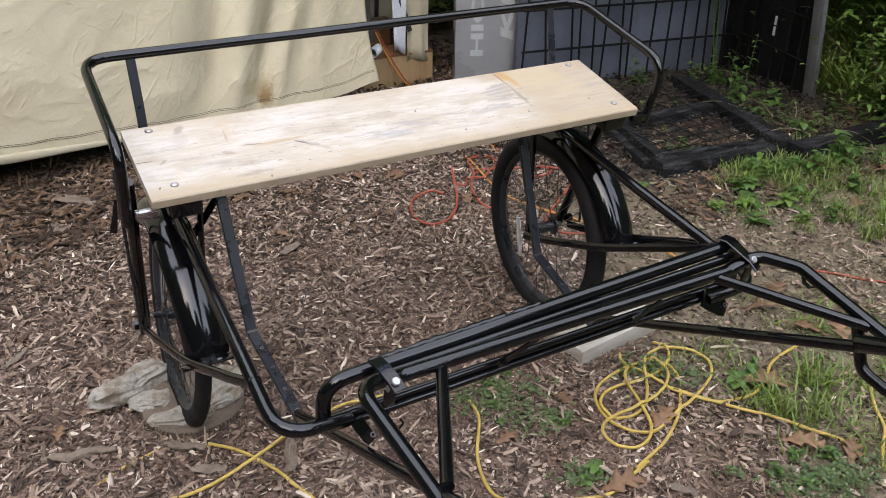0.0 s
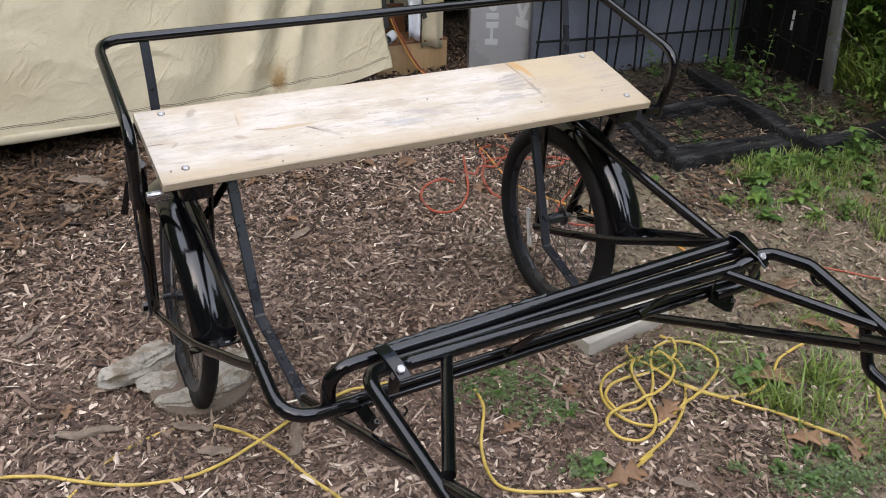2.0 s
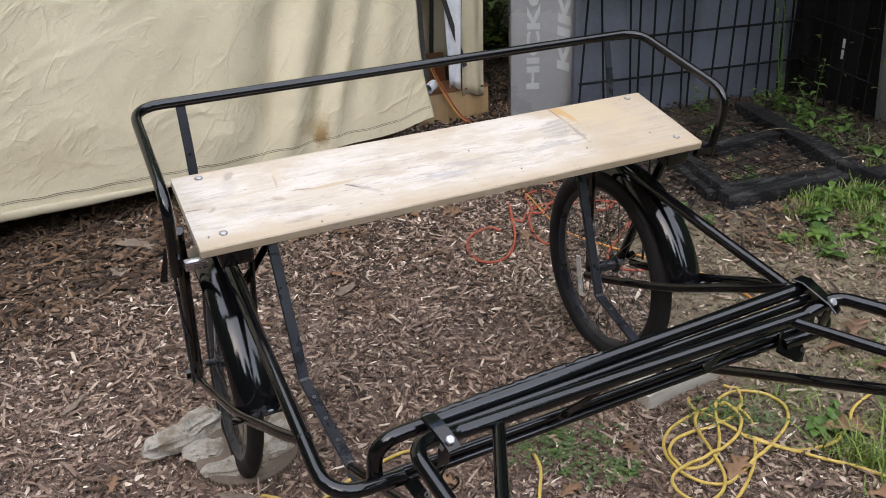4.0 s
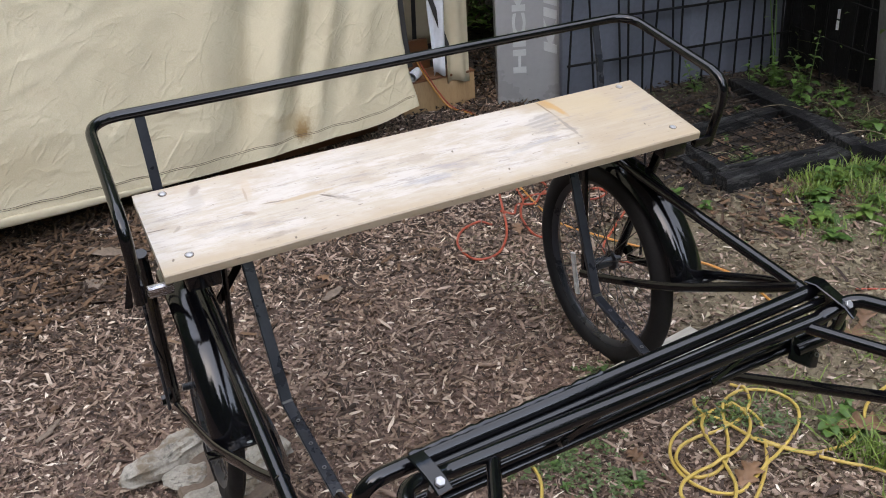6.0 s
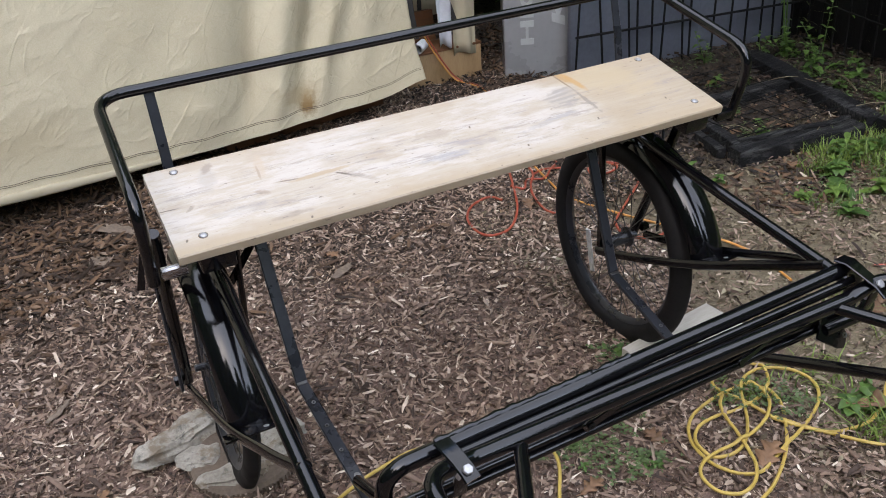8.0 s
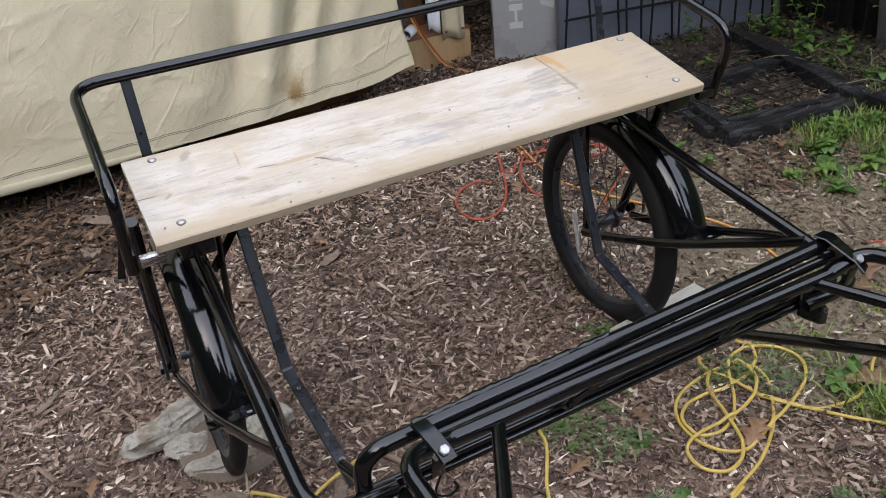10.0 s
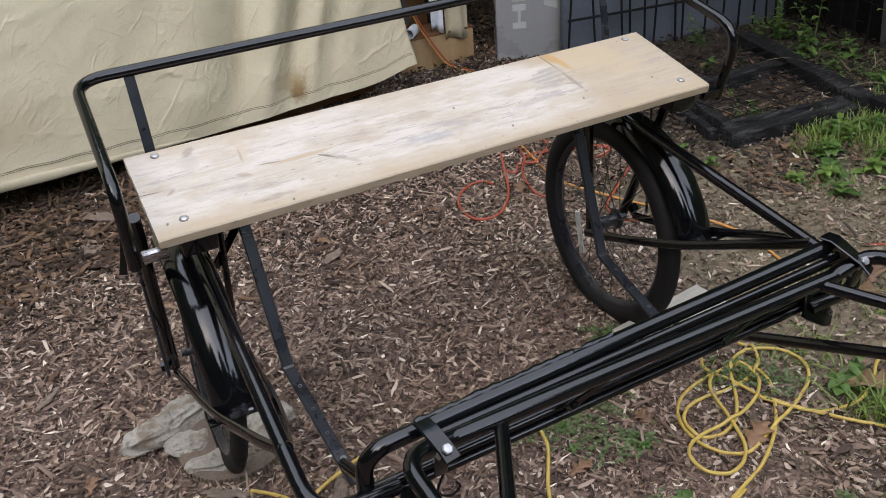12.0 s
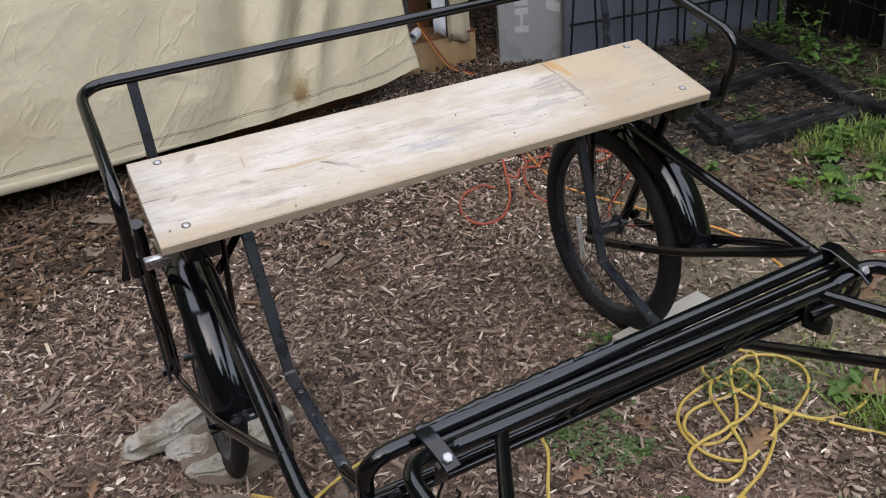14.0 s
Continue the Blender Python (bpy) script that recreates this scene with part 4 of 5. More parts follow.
cap = empty("pipe_end", "short white plastic pipe end lying on the plywood box", "pipe", pose(1.427, 2.185, 0.187, 0, -8, 38))
part("pipe_wall", turned([(-0.03, 0.018), (-0.03, 0.023), (0.03, 0.023), (0.03, 0.018), (-0.03, 0.018)], "x", 28), M["pvc"], cap)
part("pipe_stop", turned([(0.012, 0.0), (0.012, 0.018)], "x", 20), M["rubber"], cap)


def hanging(name, left, right, bottom, top, y, waves, material, label, category, taper=0.0):
    bm = bmesh.new()
    rows = []
    for j in range(25):
        h = j / 24
        row = []
        for i in range(19):
            u = i / 18
            pinch = 1 - taper * (1 - h)
            x = (left + right) / 2 + ((left - right) / -2) * (2 * u - 1) * pinch
            row.append(bm.verts.new((x, y + 0.012 * math.sin(waves * u * 6.28 + 2 * h) + 0.008 * noise.noise((u * 4, h * 5, y)), bottom + (top - bottom) * h + 0.01 * math.sin(5 * u) * (1 - h))))
        rows.append(row)
    for a, b in zip(rows, rows[1:]):
        for i in range(18):
            bm.faces.new((a[i], a[i + 1], b[i + 1], b[i]))
    ob = thing(name, bm, material, label, category)
    mod = ob.modifiers.new("thickness", "SOLIDIFY")
    mod.thickness = 0.003
    return ob


hanging("canvas_flap", 1.580, 1.696, 0.120, 1.4, 2.17, 1.3, M["canvas_shade"], "cream canvas door flap hanging beside the tent opening", "canvas")
hanging("white_sheet", 1.479, 1.590, 0.174, 1.2, 2.16, 0.8, M["white_cloth"], "folded white plastic sheet hanging in the tent doorway", "sheet", 0.55)
hanging("inner_canvas", 1.20, 1.78, 0.20, 1.6, 2.64, 2.0, M["canvas_shade"], "cream canvas inside the tent doorway", "canvas")
for a, b in (((1.590, 2.155, 0.265), (1.420, 2.155, 0.80)), ((1.562, 2.165, 0.34), (1.590, 2.165, 0.9)), ((1.625, 2.60, 0.20), (1.655, 2.60, 0.9))):
    thing("webbing_strap", swept([a, b], bar(0.022, 0.003, 0.0005), up=(0, 1, 0)), M["webbing"], "black webbing strap hanging from the tent", "strap", "tent straps")
unit = empty("power_box", "small grey power box with black plug hanging inside the tent", "power box", pose(1.420, 2.395, -0.014))
part("case", box((0.064, 0.04, 0.215), (0, 0, 0.39), 0.006), M["grey_post"], unit)
part("plug", jittered(box((0.040, 0.045, 0.045), (-0.004, -0.006, 0.515), 0.010), 0.004, 0.03), M["rubber"], unit)
for dx in (-0.012, 0.012):
    part("socket", moved(turned([(0, 0), (0.003, 0.006), (0.003, 0.008), (0, 0.009)], "z", 14), pose(dx, -0.0205, 0.435, 90, 0, 0)), M["steel"], unit)
for k, (mat, dx) in enumerate((("amber", 0.0), ("orange", 0.012))):
    thing("extension_lead", swept(rounded([(1.425 + dx, 2.175, 0.275), (1.452 + dx, 2.160, 0.205), (1.510 + dx, 2.145, 0.095), (1.560 + dx, 2.12, 0.025), (1.61 + dx, 2.02, 0.010), (1.60, 1.6, 0.010), (1.50 + dx, 1.25, 0.010)], 6), circle(0.0034, 8)), M[mat], "orange extension cord running down from the tent box", "cord", "extension cords")

# grey printed sheet box
carton = empty("grey_carton", "tall grey carton with faded pale printing, standing on end", "carton", pose(1.915, 1.993, 0, 0, 0, -26))
part("carton_body", box((0.296, 0.15, 1.15), (-0.008, 0.075, 0.575), 0.006), M["grey_sheet"], carton)
part("carton_edge", box((0.044, 0.14, 1.15), (0.162, 0.079, 0.575), 0.006), M["siding"], carton, "blue-grey edge flap")


def lettering(body, length, height, slope):
    """Flat letters drawn to a given length and height, reading along x."""
    curve = bpy.data.curves.new("letters", "FONT")
    curve.body, curve.extrude, curve.resolution_u = body, 0.004, 3
    curve.offset = 0.035
    ob = bpy.data.objects.new("letters", curve)
    bm = bmesh.new()
    bm.from_mesh(ob.to_mesh())
    bpy.data.objects.remove(ob)
    xs, ys = [v.co.x for v in bm.verts], [v.co.y for v in bm.verts]
    for v in bm.verts:
        x, y = (v.co.x - min(xs)) / (max(xs) - min(xs)), (v.co.y - min(ys)) / (max(ys) - min(ys))
        v.co = Vector((x * length + slope * y * height, v.co.z * 0.2, y * height))
    return bm


for body, col, low, length, height, slope in (("HICKO", -0.024, 0.150, 0.505, 0.060, 0.0), ("KIK", 0.112, 0.225, 0.370, 0.058, 0.35)):
    sign = part("printed_word", lettering(body, length, height, slope), M["print"], carton, smooth=False)
    sign.matrix_basis = pose(col, -0.0013, low, 0, -90, 0)

# kennel of grey siding behind wire panels
K0, K1 = Vector((2.085, 1.830, 0)), Vector((3.180, 1.714, 0))
along = (K1 - K0).normalized()
KA = math.degrees(math.atan2(along.y, along.x))
kennel = empty("kennel", "blue-grey sided kennel behind black wire panels", "kennel", pose(K0.x, K0.y, 0, 0, 0, KA))
part("siding", box((0.66, 0.03, 1.34), (0.24, 0.055, 0.67), 0.004), M["siding"], kennel)
part("siding_panel", box((0.53, 0.03, 1.34), (0.836, 0.058, 0.67), 0.004), M["siding"], kennel)
part("corner_post", box((0.10, 0.05, 1.35), (1.150, 0.060, 0.675), 0.004), M["dark_wood"], kennel)
wires = empty("wire_panel", "black welded wire kennel panel standing upright", "panel", pose(K0.x, K0.y, 0, 0, 0, KA))
for low, high in ((-0.070, -0.055), (0.030, 0.012), (0.170, 0.156), (0.215, 0.208), (0.290, 0.283), (0.357, 0.368), (0.445, 0.432), (0.492, 0.490), (0.623, 0.630), (0.717, 0.722), (0.800, 0.800), (0.881, 0.878), (0.943, 0.931), (0.998, 0.986), (1.050, 1.040), (1.105, 1.100)):
    lean = (high - low) / 0.25
    part("wire", tube([(low - 0.30 * lean, 0, 0.0), (low + 1.05 * lean, 0, 1.35)], 0.0050, 8), M["wire"], wires)
for k in range(8):
    part("cross_wire", tube([(-0.09, -0.009, 0.008 + 0.187 * k), (1.12, -0.009, -0.012 + 0.187 * k)], 0.0058, 8), M["wire"], wires)

# dark plank fence and grey post
fence = empty("plank_fence", "blackened upright plank fence beside the kennel", "fence")
for i in range(6):
    f = i / 5
    x, y = 3.235 - 0.055 * f, 1.66 - 0.42 * f
    p = part("plank", box((0.018, 0.098, 1.3), (0, 0, 0.66), 0.004), M["dark_plank"], fence)
    p.matrix_basis = pose(x, y, 0.0, 0, 0, -8) @ pose(0.006 * math.sin(i * 2), 0, 0, 0, 0, 3 * math.sin(i * 3))
side = empty("wire_panel", "black welded wire panel standing against the dark planks", "panel", pose(3.172, 1.69, 0, 0, 0, -97.5))
for k in range(6):
    part("wire", tube([(0.05 + 0.082 * k, 0, 0), (0.05 + 0.082 * k + 0.01 * math.sin(k * 2.0), 0, 1.3)], 0.0040, 8), M["wire"], side)
for k in range(7):
    part("cross_wire", tube([(0.0, -0.007, 0.02 + 0.187 * k), (0.50, -0.007, -0.01 + 0.187 * k)], 0.0045, 8), M["wire"], side)
post = thing("fence_post", jittered(box((0.036, 0.052, 1.35), (0, 0, 0.66), 0.006), 0.003, 0.1), M["grey_post"], "weathered silver-grey wooden fence post", "post")
post.matrix_basis = pose(3.160, 1.165, 0.0, 0, -9, 10)
for z in (0.297, 0.247):
    thing("tag", box((0.004, 0.016, 0.042), (3.184, 1.45, z), 0.001), M["pvc"], "small white plastic tag hanging on the planks", "tag", "fence tags")

# a frame of old black timbers with wire stretched over it, lying on the ground
def beam(a, b, width, height, parent=None, label="weathered black timber beam lying on the soil"):
    a, b = Vector(a), Vector(b)
    n = 26
    bm = swept([a.lerp(b, i / n) for i in range(n + 1)], bar(width, height, 0.003), up=(0, 0, 1))
    jittered(bm, 0.006, 0.12)
    jittered(bm, 0.0015, 0.04)
    if parent:
        return part("beam", bm, M["timber"], parent)
    return thing("old_timber", bm, M["timber"], label, "timber", "old timbers")


bed = empty("timber_frame", "low frame of blackened timbers with wire mesh, lying on leaf litter", "frame")
beam((1.925, 0.800, 0.024), (2.43, 0.728, 0.024), 0.066, 0.058, bed)
beam((2.49, 0.72, 0.030), (2.735, 1.60, 0.030), 0.050, 0.055, bed)
beam((2.56, 0.75, 0.018), (2.80, 1.60, 0.018), 0.045, 0.05, bed)
beam((1.985, 0.848, 0.034), (2.44, 0.782, 0.034), 0.022, 0.050, bed)
beam((2.08, 1.235, 0.026), (2.58, 1.215, 0.026), 0.060, 0.048, bed)
beam((1.975, 0.835, 0.028), (2.135, 1.40, 0.028), 0.040, 0.044, bed)
beam((1.915, 0.850, 0.022), (2.040, 1.30, 0.022), 0.034, 0.036, bed)
for i in range(9):
    f = 0.88 + 0.074 * i
    part("wire", tube([(1.92 - 0.05 * (f - 0.88), f, 0.046), (2.52 + 0.30 * (f - 0.8), f - 0.01, 0.056)], 0.0019, 6), M["wire"], bed)
for i in range(5):
    part("wire", tube([(2.04 + 0.1 * i, 0.86, 0.052), (2.02 + 0.12 * i, 1.50, 0.050)], 0.0019, 6), M["wire"], bed)
beam((2.485, 0.662, 0.030), (3.30, 0.665, 0.030), 0.080, 0.066)
thing("pale_stick", swept(rounded([(2.79, 1.21, 0.05), (2.72, 1.05, 0.075), (2.69, 0.96, 0.05)], 4), circle(0.003, 6)), M["straw"], "pale dry stick lying over the timbers", "stick")

for k, (a, b, lift) in enumerate((((2.50, 0.90), (2.68, 0.68), 0.07), ((2.46, 1.30), (2.70, 1.12), 0.06), ((2.20, 0.74), (2.32, 0.80), 0.055), ((2.60, 0.72), (2.86, 0.60), 0.08), ((2.00, 1.02), (2.12, 0.92), 0.05))):
    thing("twig", swept(rounded([(*a, 0.02), ((a[0] + b[0]) / 2 + 0.02, (a[1] + b[1]) / 2, lift), (*b, 0.03)], 5), circle(0.0022, 6), scale=lambda u: 1.2 - 0.7 * u), M["straw"], "pale dry twig lying across the black timbers", "twig", "dry twigs")

# ---------------------------------------------------------------- loose things on the ground
plank = thing("wood_offcut", jittered(box((0.285, 0.150, 0.046), (0, 0, 0), 0.003), 0.0015, 0.05), M["offcut"], "pale sawn wood offcut lying on the mulch", "wood")
plank.matrix_basis = pose(1.075, 0.052, 0.024, 1, -1, 7)


def stick(name, a, b, wide, high, seed, label):
    """A broken length of bark or twig: bent, uneven, with rough ends."""
    a, b = Vector(a), Vector(b)
    side = Vector((a.y - b.y, b.x - a.x, 0)).normalized()
    line = [a.lerp(b, i / 14) + side * 0.012 * noise.noise((i * 0.25, seed, 0)) for i in range(15)]
    bm = swept(line, [(wide * math.cos(t) * 0.5, high * math.sin(t) * 0.5) for t in [2 * math.pi * k / 9 for k in range(9)]], up=(0, 0, 1), scale=lambda u: (0.45 + 0.9 * math.sin(math.pi * (0.12 + 0.8 * u))) * (1 + 0.25 * noise.noise((u * 6, seed, 1))))
    jittered(bm, 0.002, 0.012)
    return thing(name, bm, M["bark"], label, "wood", "fallen bark")


stick("stick", (-0.270, 0.206, 0.014), (-0.126, 0.176, 0.014), 0.017, 0.015, 1.0, "short broken brown stick lying on the mulch")
stick("bark_piece", (-0.073, 1.594, 0.014), (0.061, 1.454, 0.014), 0.045, 0.010, 2.0, "flat grey-brown piece of bark on the mulch")
stick("bark_piece", (-0.304, 0.602, 0.012), (-0.247, 0.665, 0.012), 0.012, 0.007, 3.0, "pale splinter of bark on the mulch")
stick("bark_piece", (-0.032, 0.145, 0.012), (0.044, 0.090, 0.012), 0.016, 0.008, 4.0, "flat brown piece of bark on the mulch")
stick("bark_piece", (-0.114, 1.358, 0.012), (-0.056, 1.307, 0.012), 0.040, 0.008, 5.0, "flat brown piece of bark on the mulch")
stick("bark_piece", (0.840, -0.464, 0.012), (0.875, -0.515, 0.012), 0.015, 0.007, 6.0, "grey splinter of bark on the mulch")
stick("bark_piece", (0.480, 0.837, 0.012), (0.555, 0.888, 0.012), 0.022, 0.008, 7.0, "grey splinter of bark on the mulch")


def rag_heap(lumps, seed, label):
    """A stiff cloth folded into a wad: blunt lobes pressed together, with ridged folds."""
    bm = bmesh.new()
    for k, (centre, size, turn, tip) in enumerate(lumps):
        wad = bmesh.new()
        bmesh.ops.create_cube(wad, size=2.0)
        bmesh.ops.subdivide_edges(wad, edges=wad.edges[:], cuts=17, use_grid_fill=True)
        place = pose(*centre, 0, -tip, turn)
        key = seed + 3.7 * k
        for v in wad.verts:
            p = v.co.copy()
            q = p.lerp(p.normalized() * 1.25, 0.60)
            thin = 0.60 + 0.40 * (q.x + 1) / 2
            fold = 1 - abs(noise.noise((q.x * 0.9 + key, q.y * 1.8, q.z * 1.2 + key * 2)))
            crease = 1 - abs(noise.noise((q.x * 2.2, q.y * 3.2 + key, q.z * 2.2 + 7)))
            swell = 0.74 + 0.20 * fold**4 + 0.03 * crease**4 + 0.18 * noise.noise((q.x * 1.2, q.y * 1.2, key + q.z)) + 0.02 * noise.noise(q * 6)
            v.co = place @ Vector((q.x * size[0] * (0.80 + 0.20 * swell), q.y * size[1] * thin * swell, max(-0.3, q.z) * size[2] * thin * swell))
        me = bpy.data.meshes.new("wad")
        wad.to_mesh(me)
        bm.from_mesh(me)
        bpy.data.meshes.remove(me)
        wad.free()
    return thing("rag", bm, M["rag"], label, "rag", "rags under the wheel")


rag_heap([((-0.080, 0.352, 0.022), (0.072, 0.044, 0.036), 14, -7), ((-0.022, 0.370, 0.024), (0.054, 0.046, 0.048), 22, 0)], 1.3, "stiff stained grey-white rag crumpled by the wheel")
rag_heap([((0.136, 0.252, 0.032), (0.046, 0.052, 0.036), 35, 0)], 4.1, "crumpled dirty rag tucked behind the wheel")
rag_heap([((-0.030, 0.290, 0.024), (0.044, 0.042, 0.014), -25, 0), ((0.022, 0.200, 0.028), (0.066, 0.040, 0.016), -10, 0), ((0.112, 0.218, 0.030), (0.046, 0.042, 0.030), 25, 0)], 8.4, "crumpled dirty rag lying on the ribbed disc")
disc = empty("ribbed_disc", "rusty brown disc with a ribbed rim under the wheel", "disc", pose(0.060, 0.248, -0.004))
part("disc_plate", turned([(0.032, 0.0), (0.032, 0.106), (0.026, 0.113), (0.0, 0.113)], "z", 64), M["grime"], disc)
for i in range(72):
    a = 2 * math.pi * i / 72
    rib = part("rib", box((0.004, 0.005, 0.026), (0, 0, 0), 0.001), M["grime"], disc) if i == 0 else new("rib", rib_mesh)
    if i == 0:
        rib_mesh = rib.data
    rib.parent = disc
    rib.matrix_basis = pose(0.1145 * math.cos(a), 0.1145 * math.sin(a), 0.013, 0, 0, math.degrees(a))


def cord(name, points, radius, material, label, group, seed=0, base=0.010):
    """A cord lying on the ground; it climbs over itself where it crosses."""
    line = rounded([(x, y, 0) for x, y in points], 8)
    for i, q in enumerate(line):
        near = sum(1 for k in range(0, max(0, i - 10), 2) if (line[k].xy - q.xy).length < radius * 2.4)
        q.z = rise(q.x, q.y) + base + radius * 0.5 + min(near, 2) * radius * 1.4 + 0.002 * noise.noise((i * 0.2, seed, 0))
    for _ in range(3):
        z = [q.z for q in line]
        for i in range(1, len(line) - 1):
            line[i].z = (z[i - 1] + 2 * z[i] + z[i + 1]) / 4
    return thing(name, swept(line, circle(radius, 9)), M[material], label, "cord", group)


cord("yellow_cord", [(0.814, -0.399), (0.866, -0.381), (0.925, -0.362), (0.988, -0.325), (1.038, -0.285), (1.077, -0.243), (1.113, -0.195), (1.125, -0.155), (1.112, -0.127), (1.085, -0.108), (1.034, -0.107), (0.982, -0.112), (0.929, -0.129), (0.889, -0.163), (0.868, -0.210), (0.867, -0.265), (0.889, -0.306), (0.927, -0.326), (0.992, -0.308), (1.061, -0.285), (1.130, -0.261), (1.190, -0.228), (1.225, -0.183), (1.224, -0.135), (1.192, -0.101), (1.150, -0.084), (1.106, -0.093), (1.072, -0.121), (1.041, -0.164), (1.007, -0.208), (0.963, -0.247), (0.918, -0.260), (0.884, -0.249), (0.873, -0.220), (0.884, -0.188), (0.920, -0.161), (0.968, -0.156), (1.011, -0.164), (1.062, -0.164), (1.120, -0.146), (1.151, -0.122), (1.168, -0.090), (1.158, -0.055)], 0.0038, "rope", "yellow extension cord in a loose tangled coil", "yellow cords", 0, 0.01)
cord("yellow_cord", [(1.024, -0.115), (0.998, -0.137), (0.979, -0.175), (0.964, -0.224), (0.948, -0.269), (0.927, -0.313), (0.894, -0.343), (0.856, -0.352), (0.829, -0.339), (0.816, -0.311), (0.822, -0.275), (0.849, -0.252), (0.889, -0.244), (0.933, -0.244), (0.985, -0.240), (1.043, -0.221), (1.081, -0.195), (1.101, -0.168), (1.108, -0.139), (1.105, -0.115), (1.088, -0.115)], 0.0038, "rope", "yellow extension cord looped through the coil", "yellow cords", 2, 0.016)
cord("yellow_cord", [(1.551, -0.268), (1.503, -0.242), (1.434, -0.245), (1.354, -0.266), (1.297, -0.303), (1.235, -0.328), (1.198, -0.331), (1.172, -0.327), (1.131, -0.317), (1.108, -0.291), (1.082, -0.247), (1.064, -0.214), (1.058, -0.183), (1.049, -0.138), (1.035, -0.102), (1.038, -0.072), (1.052, -0.052)], 0.0038, "rope", "yellow extension cord running into the grass", "yellow cords", 3, 0.01)
cord("yellow_cord", [(1.267, -0.588), (1.272, -0.548), (1.240, -0.491), (1.210, -0.429), (1.161, -0.366), (1.128, -0.321), (1.089, -0.268), (1.061, -0.218)], 0.0038, "rope", "yellow extension cord running through grass", "yellow cords", 4, 0.01)
cord("yellow_cord", [(1.503, -0.437), (1.471, -0.465), (1.429, -0.509), (1.388, -0.560), (1.323, -0.604), (1.276, -0.643)], 0.0038, "rope", "yellow extension cord at the foot of the grass", "yellow cords", 12, 0.01)
cord("yellow_cord", [(0.851, -0.393), (0.793, -0.410), (0.723, -0.428), (0.637, -0.401), (0.534, -0.351), (0.511, -0.303), (0.540, -0.210), (0.608, -0.103), (0.621, -0.039)], 0.0038, "rope", "yellow extension cord trailing over the mulch", "yellow cords", 5, 0.01)
cord("yellow_cord", [(-0.48, 0.150), (-0.42, 0.146), (-0.370, 0.132), (-0.309, 0.107), (-0.229, 0.052), (-0.137, -0.005), (-0.043, -0.029), (0.043, -0.022), (0.119, 0.005), (0.200, 0.041), (0.286, 0.069), (0.356, 0.084), (0.409, 0.077), (0.484, 0.068)], 0.0038, "rope", "yellow extension cord lying across the mulch", "yellow cords", 6, 0.01)
cord("yellow_cord", [(0.051, 0.097), (0.085, 0.065), (0.115, 0.025), (0.153, -0.053), (0.180, -0.133), (0.209, -0.204), (0.225, -0.26)], 0.0038, "rope", "yellow extension cord lying across the mulch", "yellow cords", 7, 0.008)
cord("yellow_cord", [(-0.330, -0.05), (-0.261, 0.019), (-0.214, 0.066), (-0.144, 0.111), (-0.054, 0.135), (-0.030, 0.136), (0.009, 0.123), (0.051, 0.097)], 0.0036, "rope", "yellow extension cord half buried in the mulch", "yellow cords", 15, 0.001)
stick("bark_piece", (0.213, 0.030, 0.014), (0.175, -0.070, 0.014), 0.022, 0.010, 8.0, "curved grey piece of bark on the mulch")
stick("bark_piece", (-0.028, 0.128, 0.016), (0.040, 0.084, 0.016), 0.012, 0.009, 9.0, "narrow grey splinter of bark over the cord")
stick("bark_piece", (0.000, 0.040, 0.012), (0.064, 0.004, 0.012), 0.020, 0.008, 10.0, "flat grey piece of bark on the mulch")
cord("orange_cord", [(1.264, 1.181), (1.211, 1.067), (1.134, 0.914), (1.048, 0.812), (0.975, 0.804), (0.952, 0.856), (0.967, 0.937), (1.023, 1.011), (1.099, 1.034), (1.122, 0.990)], 0.0042, "orange", "dull red-orange extension cord in a wide loop", "orange cords", 8, 0.01)
cord("orange_cord", [(1.203, 1.069), (1.227, 1.024), (1.275, 1.079), (1.321, 1.050), (1.382, 1.099), (1.437, 1.144), (1.440, 1.223), (1.384, 1.226), (1.341, 1.194), (1.311, 1.100), (1.263, 1.038), (1.226, 0.965), (1.200, 0.845), (1.241, 0.783)], 0.0040, "orange", "dull red-orange extension cord in a tangle", "orange cords", 8)
cord("orange_cord", [(1.310, 1.098), (1.369, 1.109), (1.466, 1.070), (1.543, 1.051), (1.582, 0.993), (1.524, 0.962), (1.475, 0.992), (1.504, 1.041), (1.582, 1.022), (1.640, 0.944), (1.553, 0.845), (1.426, 0.746), (1.329, 0.665), (1.308, 0.576), (1.377, 0.527), (1.465, 0.577), (1.504, 0.687)], 0.0038, "orange", "dull red-orange extension cord behind the wheel", "orange cords", 11)
cord("amber_cord", [(1.393, 1.409), (1.375, 1.313), (1.349, 1.157), (1.321, 1.003), (1.309, 0.902), (1.368, 0.725), (1.455, 0.528), (1.534, 0.328), (1.504, 0.147)], 0.0036, "amber", "yellow-orange extension cord along the ground", "orange cords", 9)
cord("orange_cord", [(1.741, 0.090), (1.820, 0.040), (1.880, -0.020), (1.939, -0.090), (2.048, -0.170), (2.196, -0.249)], 0.0030, "orange", "orange cord lying across bare soil", "orange cords", 10, 0.003)

# ---------------------------------------------------------------- dead oak leaves


